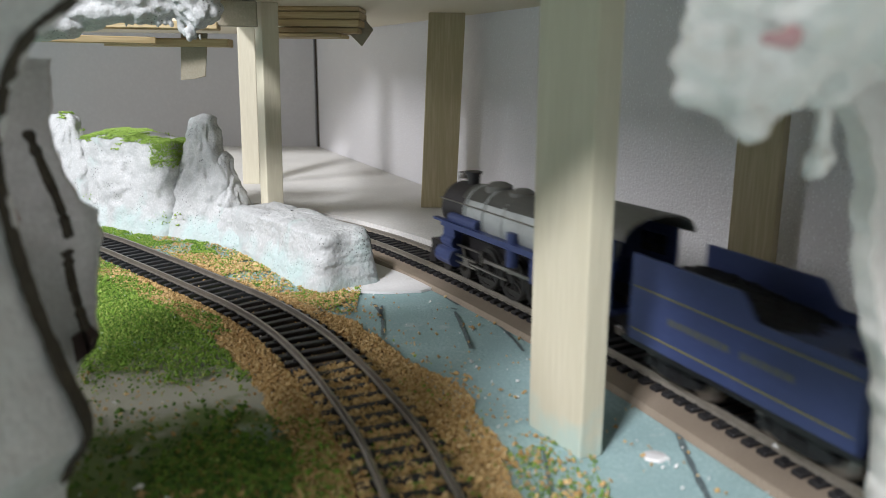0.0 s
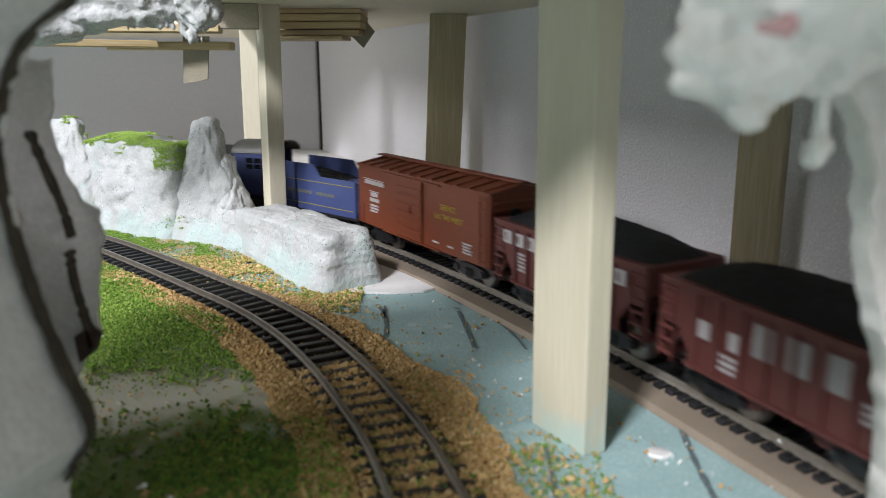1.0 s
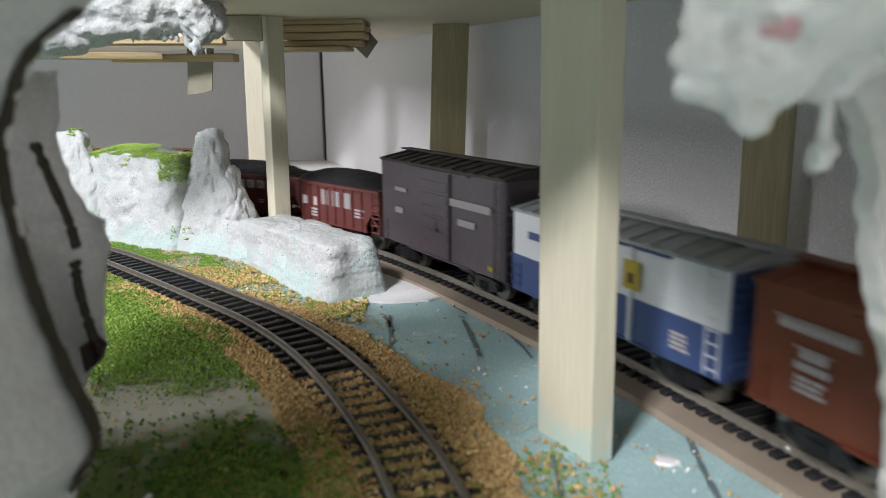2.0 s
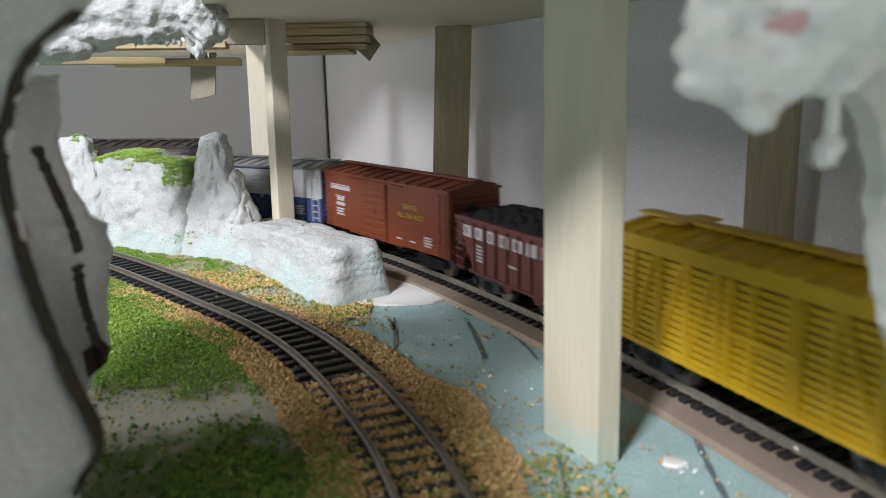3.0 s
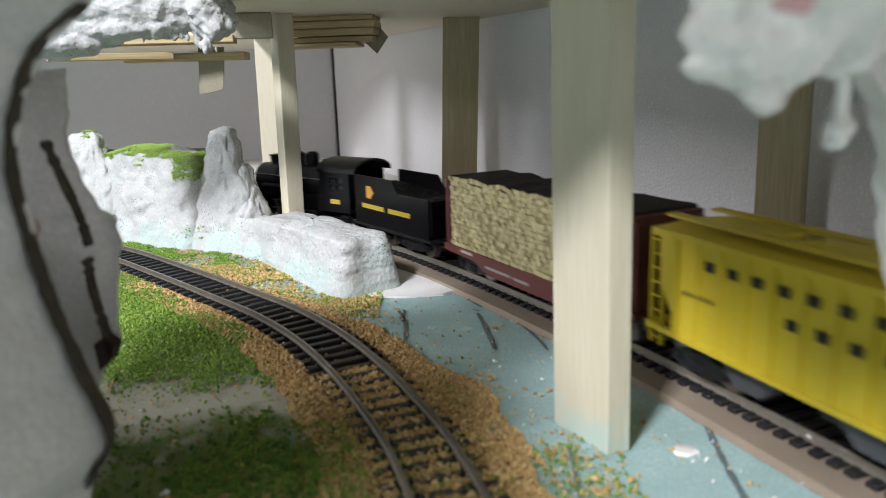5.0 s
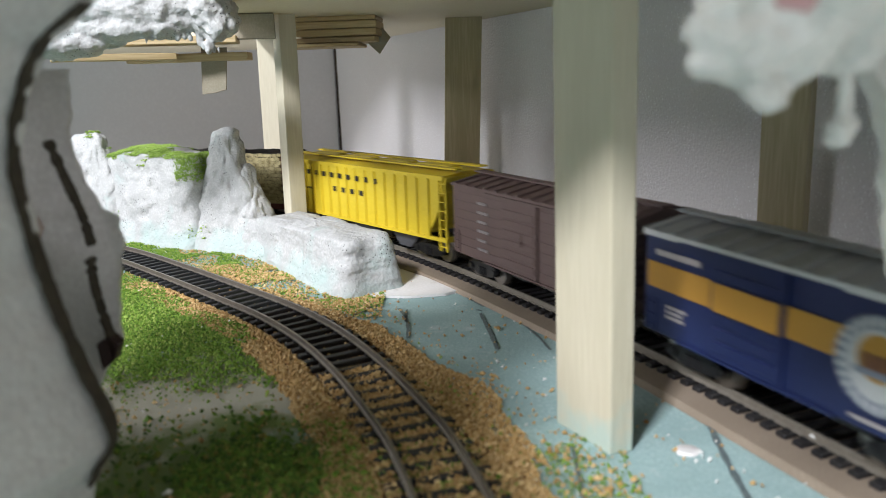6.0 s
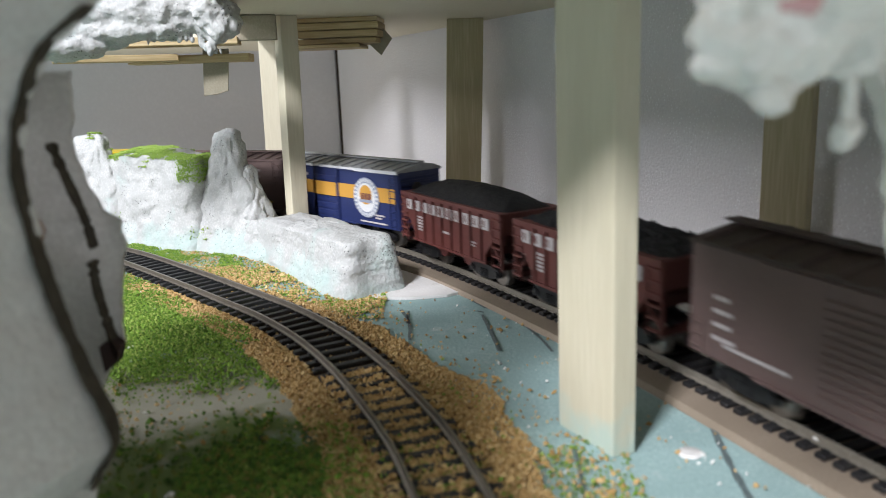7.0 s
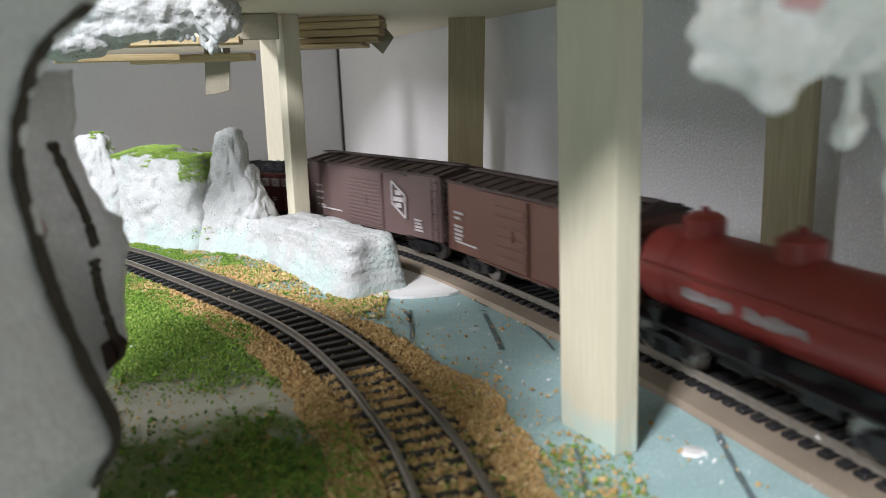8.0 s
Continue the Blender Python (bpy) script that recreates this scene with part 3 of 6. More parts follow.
M_strip = surface("raw_timber", [(0.44, 0.33, 0.17), (0.57, 0.45, 0.26), (0.63, 0.52, 0.33)], 0.65, 160, 900, 0.25, 500, stretch=(0.05, 1, 1))
M_tape = surface("masking_tape", [(0.30, 0.27, 0.20), (0.40, 0.36, 0.28)], 0.75, 90, 900, 0.25)
for z0, z1, x0, x1, y0 in ((.1348, .1374, -.0905, -.0390, .470), (.1302, .1344, -.0900, -.0388, .4705), (.1258, .1298, -.0885, -.0390, .470), (.1222, .1254, -.090, -.0405, .4765), (.1195, .1217, -.0960, -.0505, .472)):
    board("timber_strip", (x0, y0 + .016), (x1, y0 + .013), .032, z0, z1, M_strip, "pale raw timber strip stacked under the deck", "timber strip")
board("timber_strip", (-.205, .398), (-.150, .428), .012, .1135, .1172, M_strip, "short slanting timber strip beneath the plaster overhang", "timber strip")
board("timber_strip", (-.180, .440), (-.112, .444), .016, .1125, .1170, M_strip, "short pale timber strip under the deck", "timber strip")
board("timber_strip", (-.200, .418), (-.115, .432), .020, .1215, .1255, M_strip, "broad timber strip under the deck edge", "timber strip")
board("card_strip", (-.1185, .4300), (-.0940, .4340), .006, .1235, .1372, M_tape, "grey-brown tape strip wound round a timber", "card strip")


def flap(points, y, thick, label):
    bm = bmesh.new()
    prism(bm, points, y, y + thick)
    bevelled(bm, .0002)
    return tagged(part("tape_flap", bm, M_tape), label, "tape flap")


flap([(-.1390, .1200), (-.1240, .1200), (-.1265, .0962), (-.1330, .0945), (-.1408, .0938)], .440, .0012, "loose brown tape flap hanging from a timber strip")
flap([(-.0520, .1372), (-.0430, .1372), (-.0330, .1250), (-.0405, .1148), (-.0500, .1240), (-.0440, .1290)], .490, .0012, "torn brown tape flap hanging under the deck")
bm = bmesh.new()
box(bm, -.0014, .0014, -.0014, .0014, .006, .1374)
ob = part("corner_trim", bm, M_torn)
ob.matrix_basis = pose(WA.x + .0005, WA.y - .0030, 0)
tagged(ob, "thin dark joint strip in the wall corner", "trim", kind="structure")

M_cardwhite = surface("white_card", [(0.70, 0.69, 0.68), (0.80, 0.79, 0.78)], 0.7, 60, 900, 0.1, 600, stain=(0.50, 0.47, 0.44), stain_scale=90, stain_at=(0.66, 0.85))
# ---------------------------------------------------------------- card and pencil marks on the ground
bm = bmesh.new()
a = [(-.050, .398), (-.030, .384), (-.0090, .3560), (.0040, .3350), (-.002, .3300), (-.018, .3275), (-.036, .330), (-.052, .350)]
vs = [bm.verts.new((x, y, .0002)) for x, y in a] + [bm.verts.new((x, y, .0014)) for x, y in a]
n = len(a)
bm.faces.new(vs[n:])
bm.faces.new(vs[:n][::-1])
for i in range(n):
    bm.faces.new((vs[i], vs[(i + 1) % n], vs[n + (i + 1) % n], vs[n + i]))
bmesh.ops.recalc_face_normals(bm, faces=bm.faces[:])
tagged(part("card_piece", bm, M_cardwhite), "white card piece lying between rock and roadbed", "card piece")
M_pencil = surface("pencil", [(0.09, 0.12, 0.125), (0.24, 0.31, 0.31)], 0.6, 700, 2000)
for pts, w in (([(.0045, .335), (.0110, .3190), (.0163, .3080)], .0012), ([(.0125, .3050), (.0150, .2830), (.0176, .2555)], .0016), ([(.0290, .2880), (.0345, .2680), (.0370, .2530)], .0012), ([(.0755, .2050), (.0722, .1858), (.0705, .1709), (.0690, .1500)], .0018), ([(-.0235, .3150), (-.0190, .3000), (-.0165, .2700)], .0014), ([(-.0190, .3130), (-.0185, .2900)], .0012), ([(.0330, .1880), (.0315, .1640), (.0310, .1500)], .0013), ([(.0085, .3085), (.0165, .3035)], .0009)):
    line = glide(pts, 12)
    bm = bmesh.new()
    left, right = [], []
    for k in range(25):
        p, t = on(line, max(.0031, min(line[1][-1] - .0031, line[1][-1] * k / 24)))
        ww = w * (.5 + .22 * noise.noise((k * .5, w * 4000, 0)))
        left.append(bm.verts.new((p[0] - t[1] * ww, p[1] + t[0] * ww, .0005)))
        right.append(bm.verts.new((p[0] + t[1] * ww, p[1] - t[0] * ww, .0005)))
    for k in range(24):
        bm.faces.new((right[k], right[k + 1], left[k + 1], left[k]))
    tagged(part("pencil_line", bm, M_pencil), "dark hand-drawn pencil line on the teal board", "line", kind="structure")

# a flat white plaster drip on the teal board
bm = bmesh.new()
ring = []
for k in range(22):
    a = 2 * math.pi * k / 22
    q = 1 + .28 * noise.noise((math.cos(a) * 1.6, math.sin(a) * 1.6, 5))
    ring.append((.0625 + .0036 * q * math.cos(a), .1795 + .0030 * q * math.sin(a)))
low = [bm.verts.new((x, y, .0002)) for x, y in ring]
high = [bm.verts.new((.0625 + (x - .0625) * .82, .1795 + (y - .1795) * .82, .0008)) for x, y in ring]
bm.faces.new(high)
for k in range(22):
    bm.faces.new((low[k], low[(k + 1) % 22], high[(k + 1) % 22], high[k]))
bmesh.ops.recalc_face_normals(bm, faces=bm.faces[:])
tagged(smooth(part("plaster_drip", bm, M_cardwhite), .8), "flat dried white plaster drip on the teal board", "plaster drip")
# reddish paint smear on the standing plaster sheet
lumps("paint_spot", [((-.0926, .1640, .0690), (.0012, .0010, .0030)), ((-.0930, .1640, .0610), (.0009, .0010, .0040))], "dull reddish paint smear on the plaster sheet", "paint spot", .0004, .0006, M_smear, 12)

# ---------------------------------------------------------------- scatter
GRAIN = [(1, 0, 0), (-1, 0, 0), (0, 1, 0), (0, -1, 0), (0, 0, 1), (0, 0, -1)]
GF = [(0, 2, 4), (2, 1, 4), (1, 3, 4), (3, 0, 4), (2, 0, 5), (1, 2, 5), (3, 1, 5), (0, 3, 5)]


def grains(name, spots, size, material, label, category):
    """Loose grains at the given places, as one mesh."""
    n = len(spots)
    rng = np.random.default_rng(len(name) + n)
    base = np.array(GRAIN)[None] * (1 + rng.uniform(-.35, .35, (n, 6, 1)))
    ang = rng.uniform(0, 2 * np.pi, n)
    c, s = np.cos(ang)[:, None], np.sin(ang)[:, None]
    x, y = base[..., 0] * c - base[..., 1] * s, base[..., 0] * s + base[..., 1] * c
    tip = rng.uniform(-.6, .6, (n, 1))
    z = base[..., 2] * .8 + x * tip
    r = (size * rng.lognormal(0, .33, n))[:, None]
    P = np.array(spots)
    V = np.stack([P[:, 0:1] + x * r, P[:, 1:2] + y * r, P[:, 2:3] + z * r], -1).reshape(-1, 3)
    Fc = (np.array(GF)[None] + (np.arange(n) * 6)[:, None, None]).reshape(-1, 3)
    me = bpy.data.meshes.new(name)
    me.from_pydata(V.tolist(), [], Fc.tolist())
    me.materials.append(material)
    return tagged(new(name, me), label, category, kind="stuff")


M_ballast = surface("tan_ballast", [(0.33, 0.19, 0.065), (0.46, 0.295, 0.115), (0.55, 0.375, 0.165), (0.64, 0.47, 0.24)], 0.85, island=True)
M_foam = surface("green_foam", [(0.06, 0.13, 0.014), (0.13, 0.25, 0.025), (0.20, 0.34, 0.04), (0.33, 0.40, 0.10)], 0.9, island=True)
M_lime = surface("lime_foam", [(0.20, 0.33, 0.05), (0.28, 0.42, 0.08), (0.36, 0.50, 0.12)], 0.9, island=True)
M_moss = surface("dark_moss", [(0.035, 0.085, 0.008), (0.07, 0.15, 0.014), (0.11, 0.21, 0.02), (0.20, 0.16, 0.035)], 0.9, island=True)
M_crumb = surface("plaster_crumb", [(0.65, 0.66, 0.64), (0.82, 0.82, 0.80)], 0.8, island=True)

LC, LS = LOOP
rng = np.random.default_rng(11)


def lateral(x, y):
    """Distance to the right of the loop track, and the length along it."""
    d = (LC[:, 0] - x) ** 2 + (LC[:, 1] - y) ** 2
    i = int(d.argmin())
    p, t = on(LOOP, LS[i])
    return -t[1] * (x - p[0]) + t[0] * (y - p[1]), LS[i]


def edge_noise(x, y, scale=45):
    return noise.noise((x * scale, y * scale, 3.7)) + .5 * noise.noise((x * scale * 3, y * scale * 3, 1.2))


S_near = LS[int(((LC[:, 0] + .0325) ** 2 + (LC[:, 1] - .237) ** 2).argmin())]
tan, green, moss, crumbs, clods = [], [], [], [], []
for _ in range(430000):
    x, y = rng.uniform(-.30, .075), rng.uniform(.10, .53)
    a, s = lateral(x, y)
    e = edge_noise(x, y)
    big = noise.noise((x * 22, y * 22, 8.1))
    z = .0005 + rng.uniform(0, .0006)
    off_track = abs(a) > .0145
    near = s - S_near
    if abs(a) < .0075 or .0098 < abs(a) < .0140:
        if near > -.004 and rng.random() < .95:
            (tan if rng.random() < .8 or near < .045 else green).append((x, y, .0011 + rng.uniform(0, .0011)))
        elif rng.random() < .05:
            tan.append((x, y, .0006))
        continue
    if not off_track:
        continue
    right_w = float(np.interp(near, (-.10, -.06, -.04, 0, .04, .065, .09), (.0160, .0215, .0258, .0285, .0325, .028, .0235))) + .0030 * e
    left_w = -(.0275 + .004 * e) if near > -.055 else -(.018 + .004 * e)
    if near > -.16 and left_w < a < right_w and -.01 < x + .3:
        mound = max(0.0, 1 - abs(abs(a) - .018) / .012) * .0016
        tan.append((x, y, z + mound * rng.random()))
        if rng.random() < (.3 if a < -.016 and y < .2 else .02) and near > .02:
            green.append((x, y, z + mound + .0006))
        continue
    if a < 0:
        if y < .165 + .012 * e and a > -.065 and rng.random() < .40 + .5 * big:
            tan.append((x, y, z))
        elif y > .238 + .016 * e + rng.normal(0, .006) and x > -.29:
            if a > -.028 and rng.random() < .55 + .5 * e:
                tan.append((x, y, z))
            elif rng.random() < .92:
                green.append((x, y, z + rng.uniform(0, .0009)))
        elif y < .192 + .022 * e + rng.normal(0, .004) and x < -.02:
            if x > -.066 + .014 * e and big + .5 * e > -.34:
                (moss if rng.random() < .75 else green).append((x, y, z + rng.uniform(0, .001)))
            elif rng.random() < .10:
                moss.append((x, y, z))
        elif rng.random() < .05:
            (tan if rng.random() < .4 else green if y > .215 else moss).append((x, y, z))
    else:
        # strip between the loop and the ridge
        d = (x + .0386) * .827 + (y - .3225) * .56
        if y > .30 and d < .02 and x < -.03:
            if big + .5 * e > .0:
                (green if y > .40 or rng.random() < .48 else tan).append((x, y, z + rng.uniform(0, .0006)))
            elif rng.random() < .25:
                (green if rng.random() < .5 else tan).append((x, y, z))
        elif y < .182 + .01 * e and .018 < x < .046 and rng.random() < .10 + .35 * max(0, e + big):
            (green if rng.random() < .7 else tan).append((x, y, z))
        elif a < .041 and rng.random() < .02 + .09 * max(0, e):
            (tan if rng.random() < .9 else green).append((x, y, z))
        elif rng.random() < .006:
            tan.append((x, y, z))
for _ in range(520):
    x, y = rng.uniform(-.26, .11), rng.uniform(.12, .45)
    crumbs.append((x, y, .0008))
bm = bmesh.new()
rows = []
for k in range(110):
    s = S_near - .085 + k * (LS[-1] - .02 - S_near + .085) / 109
    p, t = on(LOOP, s)
    wide = .007 if s - S_near > -.05 else 0.002
    lo, hi = -(.0190 + wide * .7 + .004 * noise.noise((k * .35, 1, 0))), .0170 + wide + .004 * noise.noise((k * .35, 9, 0))
    rows.append([bm.verts.new((p[0] - t[1] * q, p[1] + t[0] * q, z)) for q, z in ((lo, .0001), (lo * .85, .0009), (-.0145, .0010), (-.0140, .0004), (.0140, .0004), (.0145, .0010), (hi * .85, .0009), (hi, .0001))])
for r0, r1 in zip(rows, rows[1:]):
    for i in range(7):
        bm.faces.new((r0[i], r1[i], r1[i + 1], r0[i + 1]))
bmesh.ops.recalc_face_normals(bm, faces=bm.faces[:])
tagged(part("ballast_bed", bm, surface("ballast_bed", [(0.16, 0.085, 0.03), (0.36, 0.21, 0.085), (0.46, 0.29, 0.12)], 0.9, 500, 1400, 0.8, 900)), "tan glued ballast bed under the loop track", "ballast bed", kind="structure")
grains("ballast", tan, .00052, M_ballast, "loose tan and brown ballast grains beside the loop track", "ballast")
grains("grass_foam", green, .00040, M_foam, "bright green ground foam scattered as grass", "grass")
grains("moss_foam", moss, .00062, M_moss, "dark green mossy foam clumps on the board", "moss")
grains("plaster_crumbs", crumbs, .00050, M_crumb, "white plaster crumbs scattered over the board", "crumbs")
grains("plaster_crumbs", [(.0898, .1886, .0050), (.0939, .1766, .0050), (.1015, .163, .005), (-.1536, .351, .0012), (-.1335, .357, .0012), (.0655, .1780, .0006), (-.094, .300, .0012), (-.062, .158, .001), (-.082, .150, .001), (-.071, .165, .001)], .0011, M_crumb, "larger white plaster crumbs on ties and ground", "crumbs")

# moss on top of the rocks, and a few patches on their sides
spots = []
for rock, cut, share_of in ((ROCKS[2], .0500, .60), (ROCKS[3], .040, -.1), (ROCKS[5], .040, .5)):
    m = rock.matrix_basis
    for poly in rock.data.polygons:
        c, nrm = m @ poly.center, poly.normal
        if (c.z > cut and nrm.z > .40 or rock is ROCKS[2] and c.z > .043 and c.x > -.166 and nrm.z > .05) and noise.noise(c * 45) + share_of > .25:
            for _ in range(max(2, int(poly.area / 1.1e-7))):
                spots.append((c.x + rng.normal(0, .0013), c.y + rng.normal(0, .0010), c.z + (rng.uniform(-.0002, .0006) if nrm.z > .4 else rng.normal(0, .0014))))
dust = []
for rock, at, r in PATCHES:
    m = rock.matrix_basis
    for poly in rock.data.polygons:
        c = m @ poly.center
        d = math.hypot((c.x - at[0]) / r[0], (c.z - at[1]) / r[1])
        if c.y < rock.location.y + .012 and d < 1 + .5 * noise.noise(c * 250) and rng.random() > d * .55:
            dust.append((c.x + rng.normal(0, .0007), c.y - .0004, c.z + rng.normal(0, .0007)))
grains("rock_moss", spots, .00042, M_lime, "bright green foam moss on top of the plaster rocks", "moss")
grains("rock_moss", dust, .00046, M_lime, "thin dusting of green foam on the rock sides", "moss")


# ---------------------------------------------------------------- train
M_black = surface("black_plastic", [(0.010, 0.010, 0.011), (0.024, 0.024, 0.026)], 0.42, 300, 1500)
M_loco = surface("black_engine", [(0.004, 0.004, 0.005), (0.011, 0.011, 0.013)], 0.36, 120, 900, 0.1, spec=.3)
M_steel = surface("wheel_steel", [(0.30, 0.28, 0.26), (0.45, 0.43, 0.40)], 0.3, 300, 1200, metal=0.9)
M_red = surface("boxcar_red", [(0.155, 0.038, 0.015), (0.200, 0.052, 0.021)], 0.5, 40, 700, 0.05, stain=(0.13, 0.040, 0.020), stain_scale=60)
M_oxide = surface("oxide_red", [(0.120, 0.034, 0.029), (0.155, 0.045, 0.038)], 0.55, 50, 700, 0.05, stain=(0.085, 0.026, 0.023), stain_scale=70)
M_brown = surface("freight_brown", [(0.125, 0.082, 0.076), (0.160, 0.105, 0.098)], 0.55, 40, 700, 0.05, stain=(0.095, 0.062, 0.058), stain_scale=60)
M_grey = surface("weathered_grey_brown", [(0.085, 0.068, 0.076), (0.125, 0.108, 0.135)], 0.38, 30, 600, 0.05, stain=(0.075, 0.055, 0.055), stain_scale=35, stain_at=(.5, .7))
M_yellow = surface("yellow_paint", [(0.56, 0.35, 0.012), (0.66, 0.43, 0.022)], 0.45, 40, 700, 0.04)
M_lemon = surface("lemon_paint", [(0.62, 0.47, 0.028), (0.72, 0.56, 0.045)], 0.45, 40, 700, 0.04)
M_blue = surface("royal_blue", [(0.044, 0.062, 0.165), (0.060, 0.085, 0.215)], 0.45, 40, 700, 0.04, stain=(0.038, 0.05, 0.12), stain_scale=50)
M_navy = surface("navy_blue", [(0.016, 0.026, 0.10), (0.026, 0.040, 0.14)], 0.42, 40, 700)
M_orange = surface("orange_band", [(0.52, 0.27, 0.045), (0.60, 0.33, 0.065)], 0.5, 60, 700)
M_silver = surface("silver_grey", [(0.30, 0.31, 0.32), (0.42, 0.43, 0.44)], 0.42, 60, 700, metal=0.2, stain=(0.22, 0.22, 0.21), stain_scale=80)
M_bright = surface("car_white", [(0.62, 0.63, 0.64), (0.74, 0.75, 0.76)], 0.5, 80, 900)
M_letter = surface("lettering_white", [(0.46, 0.42, 0.42), (0.60, 0.56, 0.57)], 0.6, 300, 1500)
M_gold = surface("lettering_yellow", [(0.40, 0.30, 0.03), (0.50, 0.38, 0.05)], 0.6, 300, 1500)
M_darkroof = surface("dark_roof", [(0.030, 0.022, 0.020), (0.055, 0.040, 0.036)], 0.6, 60, 800, 0.1)
M_coal = surface("coal", [(0.008, 0.008, 0.010), (0.032, 0.033, 0.037)], 0.6, 900, 2600, 0.9, 1800, spec=.3)
M_tank = surface("tank_red", [(0.26, 0.034, 0.028), (0.34, 0.050, 0.040)], 0.4, 40, 700)
M_pane = surface("dark_pane", [(0.010, 0.012, 0.015), (0.02, 0.022, 0.026)], 0.15, 100, 900)
M_logend = surface("cut_log_end", [(0.38, 0.33, 0.17), (0.47, 0.41, 0.21), (0.52, 0.45, 0.24), (0.58, 0.51, 0.28)], 0.85, island=True)
M_logcore = surface("log_core", [(0.26, 0.21, 0.10), (0.40, 0.33, 0.16)], 0.9, 300, 900, 0.3)
M_bark = surface("dark_bark", [(0.018, 0.015, 0.013), (0.05, 0.042, 0.035)], 0.9, 300, 900, 0.4)

M_dullgold = surface("dull_yellow_line", [(0.24, 0.21, 0.06), (0.32, 0.27, 0.08)], 0.6, 300, 1500)
M_olive = surface("olive_lettering", [(0.13, 0.13, 0.08), (0.20, 0.18, 0.08)], 0.6, 300, 1500)
M_faded = surface("faded_lettering", [(0.30, 0.27, 0.27), (0.40, 0.37, 0.37)], 0.6, 300, 1500)
M_dullblue = surface("dull_blue", [(0.045, 0.075, 0.19), (0.065, 0.10, 0.24)], 0.5, 40, 700)
M_rust = surface("rust_brown", [(0.155, 0.060, 0.045), (0.20, 0.080, 0.060)], 0.5, 40, 700, 0.05, stain=(0.11, 0.045, 0.035), stain_scale=60)
M_redbrown = surface("reddish_freight_brown", [(0.135, 0.062, 0.046), (0.175, 0.080, 0.060)], 0.55, 40, 700, 0.05, stain=(0.10, 0.048, 0.040), stain_scale=60)
M_navypale = surface("pale_blue_ring", [(0.25, 0.28, 0.36), (0.34, 0.37, 0.45)], 0.5, 80, 700)
M_darkbrown = surface("dark_brown_roof", [(0.055, 0.036, 0.032), (0.085, 0.058, 0.052)], 0.6, 60, 800, 0.1)

CACHE = {}


def kept(key, make, material):
    """The mesh of a repeated part, built once."""
    if key not in CACHE:
        bm = bmesh.new()
        make(bm)
        me = bpy.data.meshes.new(key.split("|")[0])
        bm.to_mesh(me)
        bm.free()
        me.materials.append(material)
        CACHE[key] = me
    return CACHE[key]


def put(name, key, make, material, parent, m=None, label=""):
    ob = new(name, kept(key, make, material))
    ob.parent = parent
    if m is not None:
        ob.matrix_basis = m
    if label:
        ob["label"] = label
    return ob


def wheelset(bm, r=.0053, width=.0024):
    for s in (-1, 1):
        tube(bm, (0, s * .0069, 0), (0, s * (.0069 + width), 0), r, 20)
        tube(bm, (0, s * .0066, 0), (0, s * .0072, 0), r + .0007, 20)
    tube(bm, (0, -.0115, 0), (0, .0115, 0), .0010, 8)


def truck_frame(bm):
    for s in (-1, 1):
        y0, y1 = (.0102, .0124) if s > 0 else (-.0124, -.0102)
        prism(bm, [(-.0125, .0062), (-.0105, .0076), (-.004, .0086), (.004, .0086), (.0105, .0076), (.0125, .0062), (.0122, .0042), (.0100, .0040), (.0055, .0026), (-.0055, .0026), (-.0100, .0040), (-.0122, .0042)], y0, y1)
        for x in (-.010, .010):
            tube(bm, (x, s * .0122, .0054), (x, s * .0134, .0054), .0017, 10)
        for x in (-.0016, 0.0016):
            tube(bm, (x, s * .0126, .0032), (x, s * .0126, .0066), .0011, 8)
    box(bm, -.0028, .0028, -.0104, .0104, .0050, .0086)


def add_truck(car, x):
    tr = put("truck", "truck", truck_frame, M_black, car, pose(x, 0, 0))
    for dx in (-.010, .010):
        put("wheelset", "wheelset", wheelset, M_steel, tr, pose(dx, 0, .0053))
    return tr


def add_coupler(car, x, s):
    def make(bm):
        box(bm, 0, .006, -.0011, .0011, .0068, .0090)
        box(bm, .005, .0078, -.0018, .0014, .0062, .0096)
        bevelled(bm, .0003)
    put("coupler", "coupler", make, M_black, car, pose(x, 0, 0, 0, 0, 0 if s > 0 else 180))


def bar(car, x, z, w, h, y, material=None, name="lettering", tilt=0):
    """A flat painted bar on the near side of a car: x, z of its middle."""
    m = Matrix.Translation((x, y, z)) @ Matrix.Rotation(radians(tilt), 4, "Y") @ Matrix.Diagonal((w, .0003, h, 1))
    mat = material or M_letter
    return put(name, "bar|" + mat.name, lambda bm: box(bm, -.5, .5, -.5, .5, -.5, .5), mat, car, m)


def words(car, text, x, z, size, y, material):
    """Words that read from the near side."""
    cu = bpy.data.curves.new("words", "FONT")
    cu.body, cu.size, cu.extrude, cu.align_x = text, size, .00008, "CENTER"
    tmp = new("words", cu)
    me = bpy.data.meshes.new_from_object(tmp)
    bpy.data.objects.remove(tmp)
    me.materials.append(material)
    ob = new("lettering", me)
    ob.parent = car
    ob.matrix_basis = Matrix.Translation((x, y + .0002, z)) @ Matrix.Rotation(math.pi, 4, "Z") @ Matrix.Rotation(math.pi / 2, 4, "X")
    return ob


